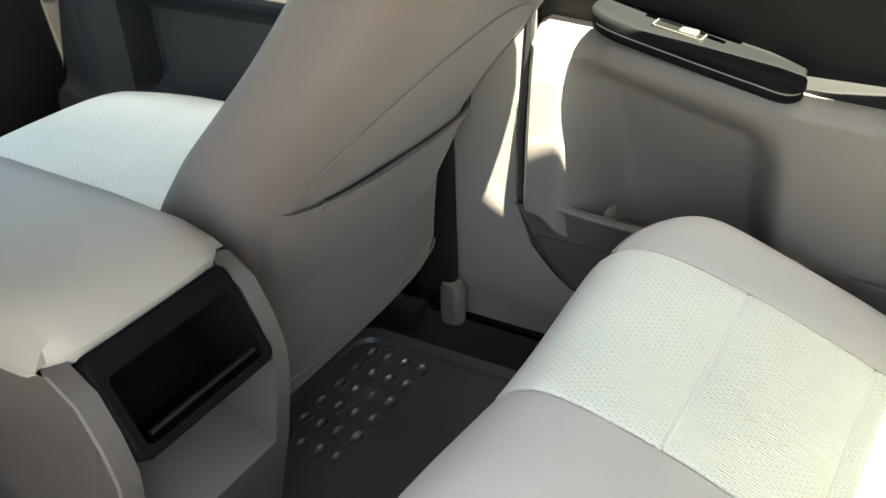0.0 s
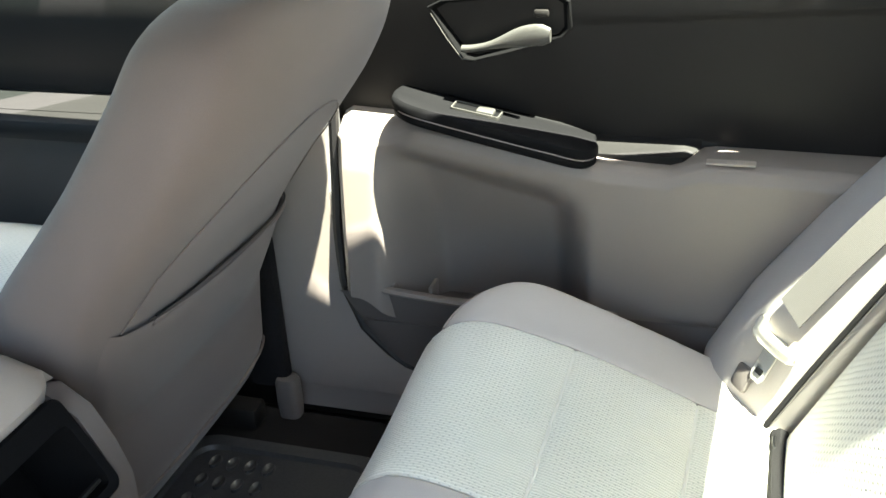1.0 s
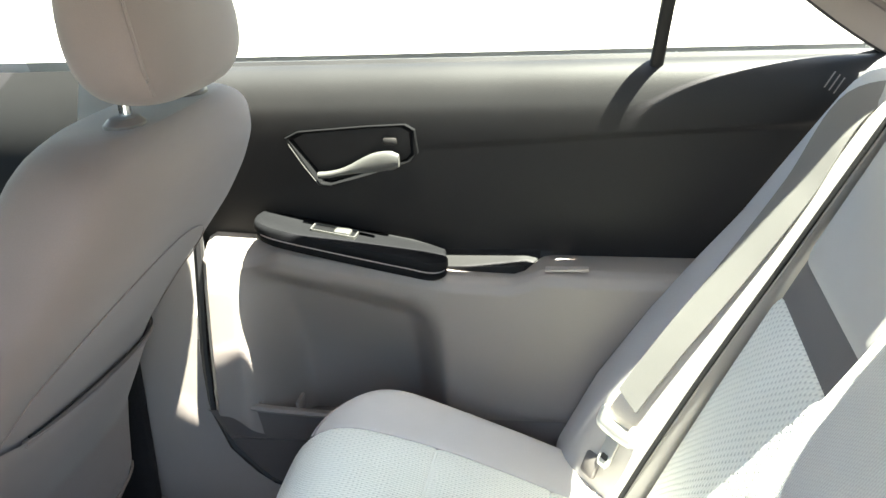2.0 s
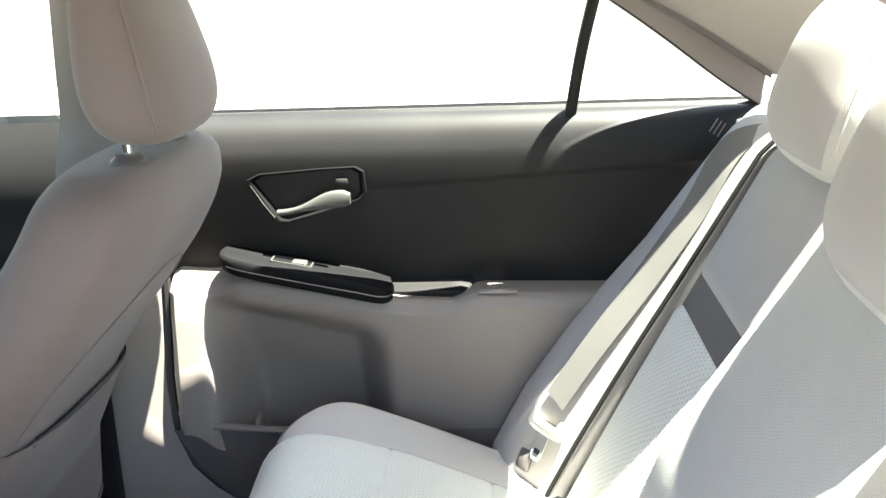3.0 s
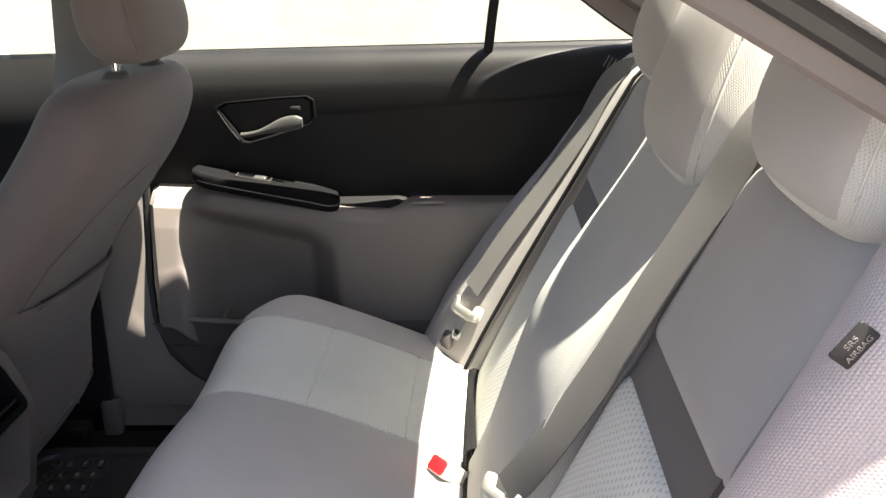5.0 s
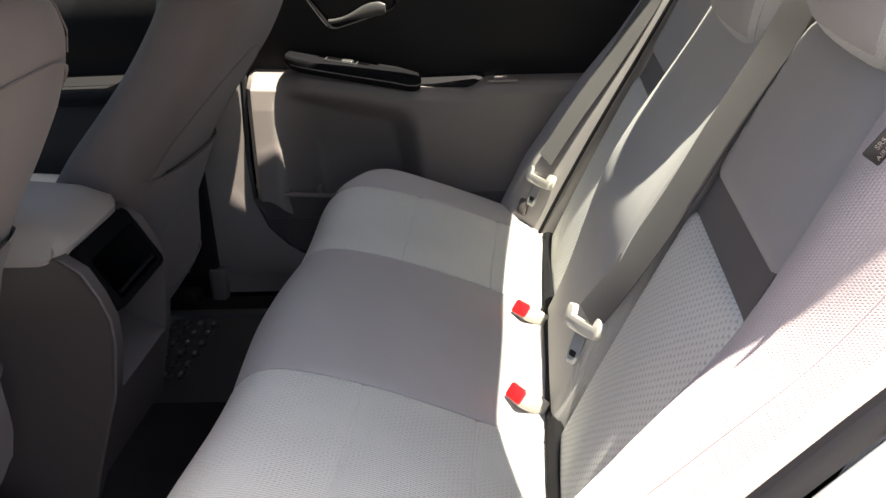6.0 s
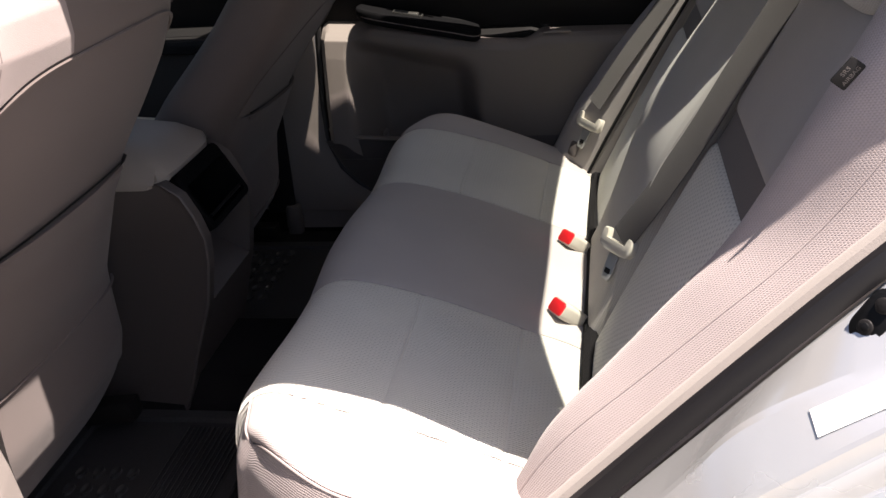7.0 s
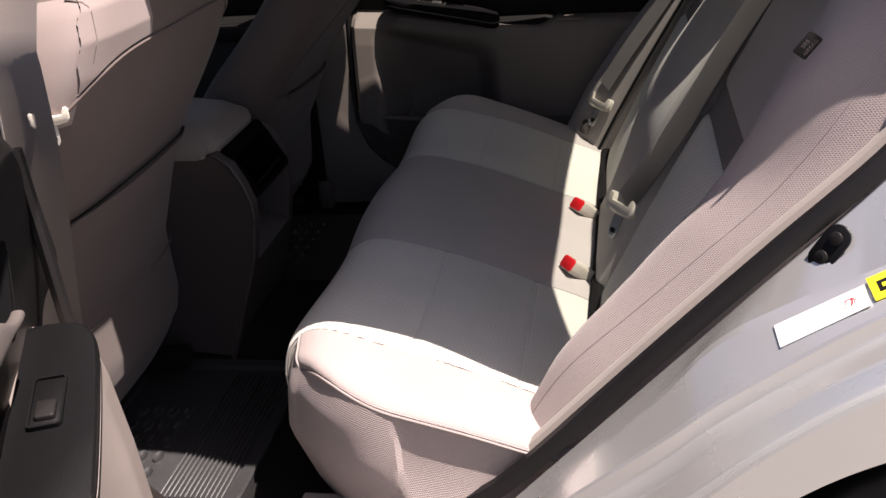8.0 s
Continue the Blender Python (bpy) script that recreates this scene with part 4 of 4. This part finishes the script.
    # pale strip painted as the sun spot on the ledge behind the armrest
    add("ledge_sun_spot", box(0.845, 0.905, 0.632 + h, 0.648 + h, 0.7035, 0.7065, 0.001), VINYL_LIGHT)
    # window: divider bar, frame bead, glass
    div = curve_at([(0.992, half_at(0.975) - 0.015, 0.975), (1.006, half_at(1.08) - 0.015, 1.08), (1.024, half_at(1.175) - 0.015, 1.175)])
    add("window_divider", loft([[div(k / 10) + Vector((x, y, 0)) for x, y in rounded(0.018, 0.020, 0.005, 3)] for k in range(11)]), GREY_DARK, "black window divider bar")
    add("sill_bead", tube([(x, half_at(SILL) + 0.004, SILL + 0.004) for x in (0.33, 0.6, 0.9, 1.29)], 0.006, 6), RUBBER, "black rubber window bead")
    def glass(u, v):
        p = rail_point(0.55 + 0.45 * v)
        z = SILL - 0.01 + (p.z - SILL + 0.01) * u
        return Vector((p.x, half_at(z) + 0.008, z))
    add("window_pane", grid(glass, 12, 30), GLASS)
    def glass2(u, v):
        k = 0.46 + 0.09 * v
        p = rail_point(k, 0.005)
        low = Vector((p.x, half_at(SILL) + 0.005, SILL - 0.01))
        return low.lerp(p, u)
    if s > 0:
        add("window_pane", grid(glass2, 6, 6), GLASS)
    add("core_sheet", grid(lambda u, v: Vector((0.30 + 1.02 * u, 0.752 + h, 0.975 - 0.72 * v)), 6, 6), GREY_DARK)
    start, head = (0.42, 0.06) if s > 0 else (0.56, 0.03)
    def hoop(k, out, up):
        return rail_point(start + (1 - start) * k / 50, out, up)
    add("window_frame", loft([[hoop(k, -0.004, 0.0), hoop(k, -0.016, 0.022), hoop(k, -0.036, head), hoop(k, -0.022, head), hoop(k, 0.004, 0.004)] for k in range(51)], False, True), VINYL, "beige window frame")
    add("frame_bead", tube([hoop(k, 0.001, 0.0) for k in range(51)], 0.004, 6), RUBBER)
    # outer skin and seal
    add("outer_skin", grid(lambda u, v: Vector((0.31 + 1.0 * u, half_at(SILL) + 0.05 + 0.06 * math.sin(math.pi * (0.15 + 0.8 * v)), 0.985 - 0.68 * v)), 10, 12), PAINT, "silver outer skin")
    add("edge_seal", tube([(0.335, 0.665 + h, 0.93), (0.333, 0.660 + h, 0.75), (0.322, 0.655 + h, 0.56), (0.325, 0.648 + h, 0.47), (0.355, 0.645 + h, 0.40), (0.41, 0.645 + h, 0.345), (0.50, 0.648 + h, 0.315), (1.0, 0.65 + h, 0.31)], 0.008, 8), RUBBER, "black door seal")
    return door


build_door(1, "door_1", "closed rear door with charcoal and beige trim")
open_door = build_door(-1, "door_2", "open rear door with charcoal and beige trim")
HINGE = Vector((0.3562, -0.893, 0))
open_door.matrix_world = Matrix.Translation(HINGE) @ Matrix.Rotation(radians(-69), 4, "Z") @ Matrix.Translation((-0.33, -(YC - 0.76), 0))


# ---- body round the cabin ----
def build_body():
    floor = thing("floor", "black carpeted car floor", "car floor", kind="structure")
    part("carpet", box(-1.1, 1.0, YC - 0.66, YC + 0.66, FLOOR - 0.03, FLOOR, 0.01), CARPET, floor)
    part("under_pan", box(-1.5, 2.2, YC - 0.72, YC + 0.72, FLOOR - 0.10, FLOOR - 0.04, 0.01), RUBBER, floor)
    part("tunnel", loft([[Vector((x, YC + y, z)) for y, z in ((-0.14, FLOOR), (-0.10, FLOOR + 0.06), (0.10, FLOOR + 0.06), (0.14, FLOOR))] for x in (-0.9, 0.55)], closed=False, cap=False), CARPET, floor)
    for s in (1, -1):
        sill = thing("sill_trim", "beige plastic door sill and pillar trim", "trim", kind="structure")
        # centre pillar trim: foot widens into the sill
        def pillar(u, v, s=s):
            z = 0.30 + 1.02 * v
            half = half_at(max(z, SILL)) - 0.075 if z > SILL else 0.67
            w0 = 0.115 + 0.02 * v + 0.16 * v * v - 0.05 * max(0, 0.2 - v)
            w1 = float(np.interp(z, [0.30, 0.315, 0.345, 0.40, 0.47, 0.56, 0.93, 1.32], [0.56, 0.50, 0.405, 0.352, 0.325, 0.322, 0.335, 0.345])) + (0.022 * smooth01((z - 0.60) / 0.3) if s < 0 else 0)
            x = w0 + (w1 - w0) * u
            return Vector((x, YC + s * (half + 0.01 - 0.018 * math.sin(math.pi * u)), z))
        part("pillar_trim", grid(pillar, 14, 50), VINYL, sill)
        def scuff(u, v, s=s):
            x = 0.20 + 0.72 * u
            prof = [(0.675, FLOOR), (0.683, 0.300), (0.70, 0.325), (0.74, 0.325), (0.755, 0.30)]
            k = v * 4
            i = min(3, int(k))
            y, z = (prof[i][0] + (prof[i + 1][0] - prof[i][0]) * (k - i), prof[i][1] + (prof[i + 1][1] - prof[i][1]) * (k - i))
            return Vector((x, YC + s * y, z + 0.06 * smooth01((x - 0.72) / 0.3)))
        part("scuff_plate", grid(scuff, 30, 16), VINYL, sill)
    # front part, seen past the seats
    dash = thing("dashboard", "dark grey dashboard with a glove box", "dashboard", kind="structure")
    dash_side = [(-0.62, 0.42), (-0.60, 0.55), (-0.62, 0.66), (-0.60, 0.80), (-0.64, 0.90), (-0.75, 0.945), (-1.1, 0.95), (-1.1, 0.42)]
    part("dash_body", loft([[Vector((x, YC + y, z)) for x, z in dash_side] for y in (-0.70, -0.3, 0.0, 0.3, 0.70)]), GREY_DARK, dash)
    for s in (1, -1):
        fd = thing("front_door", "closed front door with charcoal trim", "car door", kind="structure")
        part("upper_panel", mirrored(grid(lambda u, v: Vector((-0.75 + 1.02 * u, 0.745 - 0.035 * math.sin(math.pi * min(1, 0.1 + v)), 0.985 - 0.25 * v)), 10, 10), s), CHARCOAL, fd)
        def lower(u, v):
            x, z = -0.75 + 0.88 * u, 0.735 - 0.42 * v
            slot = smooth01((x + 0.418) / 0.01) * smooth01((-0.335 - x) / 0.03) * smooth01((z - 0.515) / 0.015)
            return Vector((x, 0.665 + 0.02 * v - 0.04 * math.exp(-((x + 0.475) / 0.05) ** 2) + 0.06 * slot - 0.03 * smooth01((0.52 - z) / 0.03), z))
        part("lower_panel", mirrored(grid(lower, 90, 30), s), FRONT_TRIM, fd, "dark moulded lower panel with a pocket")
        part("ledge", mirrored(grid(lambda u, v: Vector((-0.75 + 0.88 * u, 0.735 - 0.075 * v, 0.742 - 0.006 * v)), 6, 3), s), CHARCOAL, fd)
        part("armrest", mirrored(box(-0.45, 0.12, 0.62, 0.70, 0.70, 0.735, 0.012), s), CHARCOAL, fd)
        def fglass(u, v):
            p = rail_point(0.02 + 0.40 * v, 0.02)
            return Vector((p.x, half_at(SILL) + 0.02, SILL - 0.01)).lerp(p, u)
        part("window_pane", mirrored(grid(fglass, 4, 12), s), GLASS_SHADE, fd)
        part("outer_skin", mirrored(grid(lambda u, v: Vector((-0.85 + 1.16 * u, 0.80 + 0.05 * math.sin(math.pi * (0.15 + 0.8 * v)), 0.985 - 0.70 * v)), 8, 10), s), PAINT, fd)
    shelf = thing("parcel_shelf", "grey parcel shelf behind the rear seat", "parcel shelf", kind="structure")
    part("shelf_board", box(1.32, 1.85, YC - 0.66, YC + 0.66, 0.96, 0.985, 0.006), LINER, shelf)
    screen = thing("rear_window", "sloping rear window", "window", kind="structure")
    part("window_pane", grid(lambda u, v: Vector((HEAD_X + 0.62 * u, YC + (-0.5 + v) * (0.98 + 0.176 * u), HEAD_Z + 0.01 - 0.36 * u + 0.02 * math.sin(math.pi * v))), 8, 12), GLASS_REAR, screen)
    front = thing("windscreen", "sloping windscreen", "window", kind="structure")
    g = part("window_pane", grid(lambda u, v: Vector((-0.48 - 0.62 * u, YC + (-0.5 + v) * (1.1 + 0.15 * u), 1.28 - 0.33 * u)), 8, 12), GLASS_SHADE, front)
    g.visible_shadow = False
    return floor


build_body()


def build_rocker(s):
    """Closes the side below the doors."""
    ob = thing("rocker", "silver painted rocker panel under the doors", "car body", kind="structure")
    prof = [(0.70, 0.318), (0.76, 0.315), (0.80, 0.28), (0.80, 0.16), (0.70, 0.12)]
    part("rocker_skin", mirrored(loft([[Vector((x, y, z)) for y, z in prof] for x in (-1.2, 0.2, 0.95)], False, False), s), PAINT, ob)
    part("inner_wall", mirrored(grid(lambda u, v: Vector((-1.2 + 2.2 * u, 0.735, 0.33 - 0.15 * v)), 4, 2), s), CARPET, ob)


build_rocker(1)
build_rocker(-1)


# ---- the open doorway's rear jamb ----
def build_jamb():
    jamb = thing("door_jamb", "silver painted door jamb with a black rubber seal", "car body", kind="structure")
    line = curve_at([(0.56, -0.70, 0.33), (0.70, -0.705, 0.338), (0.80, -0.71, 0.375), (0.87, -0.715, 0.43), (0.97, -0.717, 0.535), (1.065, -0.72, 0.637), (1.17, -0.72, 0.745), (1.275, -0.72, 0.852), (1.34, -0.71, 0.94), (1.335, -0.68, 1.01)])

    def at(t):
        p = line(t)
        d = (line(min(1, t + 0.01)) - line(max(0, t - 0.01))).normalized()
        return p, Vector((-d.z, 0, d.x)).normalized()      # p and the way towards the opening
    def strip(prof, n=60):
        return loft([[at(k / n)[0] + at(k / n)[1] * a + Vector((0, b, 0)) for a, b in prof] for k in range(n + 1)], False, False)
    part("inner_trim", strip([(-0.03, 0.044), (0.002, 0.042), (0.008, 0.036), (0.010, 0.028), (0.010, 0.015), (0.004, 0.009)]), LINER, jamb, "beige edge trim")
    part("seal", strip([(-0.008, 0.011), (0.004, 0.009), (0.008, 0.003), (0.006, -0.005), (-0.001, -0.010), (-0.014, -0.010)]), RUBBER, jamb, "black rubber door seal")
    # edge lines of the pressed panel, from the seal outwards to the wheel opening
    edges = [
        curve_at([(0.86, -0.727, 0.388), (1.033, -0.727, 0.571), (1.126, -0.727, 0.670), (1.269, -0.727, 0.825), (1.345, -0.723, 0.933)]),
        curve_at([(0.86, -0.765, 0.382), (1.033, -0.775, 0.572), (1.10, -0.775, 0.652), (1.173, -0.778, 0.699), (1.268, -0.78, 0.743), (1.37, -0.78, 0.79)]),
        curve_at([(0.84, -0.81, 0.385), (1.032, -0.825, 0.548), (1.117, -0.825, 0.619), (1.259, -0.825, 0.717), (1.37, -0.825, 0.775)]),
        curve_at([(0.845, -0.815, 0.370), (1.032, -0.829, 0.523), (1.117, -0.829, 0.596), (1.258, -0.829, 0.698), (1.37, -0.829, 0.756)]),
        curve_at([(0.85, -0.855, 0.372), (1.031, -0.868, 0.523), (1.116, -0.868, 0.600), (1.254, -0.868, 0.692), (1.37, -0.868, 0.750)]),
        curve_at([(0.87, -0.865, 0.357), (1.04, -0.878, 0.501), (1.147, -0.878, 0.596), (1.251, -0.878, 0.669), (1.37, -0.878, 0.727)]),
        curve_at([(0.88, -0.885, 0.353), (1.045, -0.898, 0.506), (1.145, -0.898, 0.600), (1.248, -0.898, 0.675), (1.37, -0.898, 0.733)])]
    rims = [lambda t, e=e: e(t) for e in edges]
    rims.append(lambda t: Vector((1.43 - 0.42 * math.cos(radians(8 + 74 * t)), -0.902, 0.215 + 0.42 * math.sin(radians(8 + 74 * t)))))
    rows = []
    for k in range(61):
        ring = [r(k / 60) for r in rims]
        row = []
        for i, p in enumerate(ring):
            for near, share in ((i - 1, 0.07), (i + 1, 0.07)):
                if 0 <= near < len(ring):
                    row.append(p.lerp(ring[near], share))
            if i in (0, len(ring) - 1):
                row.append(p) if i else row.insert(0, p)
        rows.append(row)
    pressed = part("jamb_panel", loft(rows, False, False), PAINT, jamb, "stepped silver jamb panel")
    pressed.data.set_sharp_from_angle(angle=radians(9))
    def quarter(u, v):
        p, n = at(0.28 + 0.72 * v)
        return (p - n * 0.006 + Vector((0, 0.048, 0))).lerp(p - n * 0.075 + Vector((0, 0.085, 0)), u)
    part("quarter_trim", grid(quarter, 6, 30), VINYL, jamb)
    # striker
    m = frame_of((1.2175, -0.748, 0.7545), (0.55, -0.6, -0.35), (0.42, 0.12, 0.9))
    st = thing("door_striker", "black door striker plate with two bolts", "striker")
    part("plate", slab(rounded(0.029, 0.056, 0.0143), m, 0.003, 0.001), BLACK, st)
    for k in (1, -1):
        part("bolt", slab(super_ring(0.0074, 0.0074, 2, 20), m @ Matrix.Translation((0, k * 0.0125, 0.003)), 0.002 if k < 0 else 0.003, 0.001), GREY_DARK, st)
    part("socket", slab(super_ring(0.0042, 0.0042, 2, 16), m @ Matrix.Translation((0, -0.0125, 0.0048)), 0.001, 0.0003), BLACK, st)
    return jamb


build_jamb()


# ---- rubber mats ----
def build_mat(s, x0, x1, v0, v1, label, ribs):
    cx, cy = (x0 + x1) / 2, YC + s * (v0 + v1) / 2
    ob = thing("floor_mat", label, "floor mat", (cx, cy, FLOOR), group="rear rubber mats")
    out = rounded(x1 - x0, v1 - v0, 0.05, 8)
    inn = rounded(x1 - x0 - 0.05, v1 - v0 - 0.05, 0.035, 8)
    rings = [[Vector((x, y, z)) for x, y in pts] for pts, z in ((out, 0.001), (out, 0.016), ([(x * 0.985, y * 0.985) for x, y in out], 0.019), ([(x * 1.02, y * 1.02) for x, y in inn], 0.016), (inn, 0.009))]
    part("sheet", loft(rings), MAT_RUBBER, ob)
    stud = rib = None
    for j in range(6):
        for i in range(4):
            x, y = x0 - cx + 0.062 + 0.029 * i, s * ((v1 - v0) / 2 - 0.055 - 0.043 * j)
            if stud is None:
                stud = part("stud", loft([[Vector((a * k, b * k, z)) for a, b in super_ring(0.0085, 0.0145, 2, 16)] for z, k in ((0.009, 1.0), (0.0135, 0.92), (0.0125, 0.7), (0.0105, 0.4))]), MAT_RUBBER, ob)
                stud.location = (x, y, 0)
            else:
                c = stud.copy()
                scene.collection.objects.link(c)
                c.location = (x, y, 0)
    for k in range(ribs):
        x = x0 - cx + 0.195 + 0.0085 * k
        if x > (x1 - x0) / 2 - 0.03:
            break
        if rib is None:
            rib = part("rib", box(-0.0021, 0.0021, -(v1 - v0) / 2 + 0.04, (v1 - v0) / 2 - 0.04, 0.008, 0.0135, 0.002, 1), MAT_RUBBER, ob)
            rib.location = (x, 0, 0)
        else:
            c = rib.copy()
            scene.collection.objects.link(c)
            c.location = (x, 0, 0)
    return ob


build_mat(1, 0.115, 0.44, 0.15, 0.55, "black studded rubber floor mat behind the passenger seat", 0)
build_mat(-1, 0.095, 0.425, 0.15, 0.59, "black studded rubber floor mat behind the driver seat", 16)


# ---- small things ----
def writing(name, label, o, along, up, size, text, material, parent):
    cu = bpy.data.curves.new(name, "FONT")
    cu.body, cu.size, cu.extrude, cu.align_x, cu.align_y = text, size, 0.0002, "CENTER", "CENTER"
    ob = new(name + "_outline", cu)
    dg = bpy.context.evaluated_depsgraph_get()
    me = bpy.data.meshes.new_from_object(ob.evaluated_get(dg))
    bpy.data.objects.remove(ob)
    me.materials.clear()
    me.materials.append(material)
    t = new(name, me)
    t.matrix_world = frame_of(o, along, up)
    t.parent = parent
    t.matrix_parent_inverse = parent.matrix_world.inverted()
    if label:
        t["label"] = label
    return t


# airbag tag sewn into the bolster's inner seam
def build_tag():
    ob = thing("airbag_tag", "dark woven airbag tag sewn into the bolster seam", "label")
    o, along, up = Vector((1.198, -0.650, 0.945)), Vector((0.62, 0.0, 0.78)), Vector((-0.78, -0.25, 0.6))
    m = frame_of(o, along, up)
    part("cloth_tab", slab(rounded(0.028, 0.018, 0.002), m @ Matrix.Translation((0, 0, -0.001)), 0.0018, 0.0004), CHARCOAL, ob)
    z = m.to_3x3().col[2]
    front = z if z.dot(Vector((-0.5, -1, 0.4))) > 0 else -z
    at = o + front * 0.0014
    x = m.to_3x3().col[0]
    y = front.cross(x)
    writing("tag_text", "pale lettering", at + y * 0.004, x, y, 0.0065, "SRS", KICK, ob)
    writing("tag_text", "pale lettering", at - y * 0.0035, x, y, 0.006, "AIRBAG", KICK, ob)


build_tag()


# stickers on the painted jamb
OUT = Vector((-0.35, -0.55, 0.75)).normalized()


def build_stickers():
    ob = thing("white_sticker", "blank white paper strip with a red scribble on the jamb", "sticker")
    base = [Vector((1.1605, -0.789, 0.6835)), Vector((1.165, -0.809, 0.669)), Vector((1.249, -0.811, 0.7205)), Vector((1.2455, -0.789, 0.732))]
    part("paper", flat_plate(base, 0.0015, OUT), LABEL_W, ob)
    mid, ax, ay = base[2].lerp(base[3], 0.5).lerp(base[0].lerp(base[1], 0.5), 0.26), (base[2] - base[1]).normalized(), (base[3] - base[2]).normalized()
    loop = [mid + OUT * 0.0018 + ax * (0.010 * math.cos(t * 0.31) + 0.003 * math.cos(t * 1.1)) + ay * (0.0045 * math.sin(t * 0.86)) for t in range(42)]
    part("scribble", tube(loop, 0.00045, 4), INK, ob, "red ink scribble")
    ob = thing("yellow_sticker", "small yellow sticker with a dark mark on the jamb", "sticker")
    base = [Vector((1.247, -0.786, 0.737)), Vector((1.2535, -0.808, 0.7235)), Vector((1.278, -0.808, 0.7355)), Vector((1.274, -0.784, 0.750))]
    part("paper", flat_plate(base, 0.0015, OUT), LABEL_Y, ob)
    mid = sum(base, Vector()) / 4
    part("mark", flat_plate([mid + (p - mid) * 0.46 + OUT * 0.0013 for p in base], 0.0006, OUT), BLACK, ob, "dark square mark")
    part("bar", flat_plate([mid + (p - mid) * 0.16 + OUT * 0.0018 for p in base], 0.0005, OUT), LABEL_Y, ob)


build_stickers()


# child-seat anchors in the gap of the bench
def build_anchor(x, y, z):
    ob = thing("seat_anchor", "small black child-seat anchor in the seat gap", "anchor", (x, y, z), group="child-seat anchors")
    ob.scale = (0.65, 0.65, 0.65)
    part("bar", tube([(0.02, -0.02, -0.012), (0, -0.02, 0), (-0.003, -0.012, 0.004), (-0.003, 0.012, 0.004), (0, 0.02, 0), (0.02, 0.02, -0.012)], 0.0032, 8), BLACK, ob)
    part("guide", box(-0.001, 0.016, -0.026, 0.026, -0.012, -0.004, 0.002), BLACK, ob)


for y in (0.43, -0.215):
    build_anchor(0.953, y, 0.442)


# bars painted as a reflection near the rear end of the closed door's upper panel
def build_door_reflection():
    ob = thing("door_reflection", "small pale bars painted as a reflection on the charcoal door panel", "label")
    for k in range(3):
        o = Vector((1.200 + 0.006 * k, 0.662, 0.950 - 0.004 * k))
        part("bar", flat_plate([o + Vector((0, 0, -0.0012)), o + Vector((0.0016, 0, -0.0016)), o + Vector((0.0136, 0, 0.0184)), o + Vector((0.012, 0, 0.0188))], 0.001, (0, -1, 0)), VINYL, ob)


build_door_reflection()


# trim clip at the foot of the left bolster
def build_bolster_clip():
    ob = thing("bolster_clip", "white trim clip at the foot of the left bolster", "trim", kind="structure")
    part("trim_clip", loft([[Vector((0.859 + x, -0.672 - 0.004 * k, 0.412 + y)) for x, y in rounded(0.016, 0.012, 0.005)] for k in (0, 1)]), LABEL_W, ob, "white plastic trim clip")


# rear wing with the wheel opening
def build_wing():
    ob = thing("rear_wing", "silver painted rear wing with a dark wheel opening", "car body", kind="structure")
    c, r = Vector((1.43, 0, 0.215)), 0.42
    rows = []
    for k in range(33):
        t = radians(-10 + 200 * k / 32)
        d = Vector((-math.cos(t), 0, math.sin(t)))
        rows.append([c + d * (r - 0.03) + Vector((0, -0.86, 0)), c + d * (r - 0.004) + Vector((0, -0.893, 0)), c + d * r + Vector((0, -0.899, 0))])
    part("arch_lip", loft(rows, False, False), PAINT, ob)
    well = []
    for k in range(33):
        t = radians(-10 + 200 * k / 32)
        d = Vector((-math.cos(t), 0, math.sin(t)))
        well.append([c + d * (r - 0.028) + Vector((0, -0.862, 0)), c + d * (r - 0.03) + Vector((0, -0.62, 0))])
    part("wheel_well", loft(well, False, False), RUBBER, ob, "black wheel well liner")
    wheel = thing("road_wheel", "black tyre on a silver rim under the rear wing", "car wheel", (1.42, -0.78, GROUND + 0.32))
    prof = [(0.21, -0.10), (0.24, -0.11), (0.30, -0.108), (0.318, -0.085), (0.32, 0.0), (0.318, 0.085), (0.30, 0.108), (0.24, 0.11), (0.21, 0.10)]
    part("tyre", loft([[Vector((rr * math.cos(2 * math.pi * i / 48), y, rr * math.sin(2 * math.pi * i / 48))) for i in range(48)] for rr, y in prof], False), RUBBER, wheel)
    part("rim", loft([[Vector((rr * math.cos(2 * math.pi * i / 48), y, rr * math.sin(2 * math.pi * i / 48))) for i in range(48)] for rr, y in ((0.215, -0.09), (0.20, -0.095), (0.19, -0.07), (0.06, -0.06))]), SILVER, wheel)


build_wing()
build_bolster_clip()
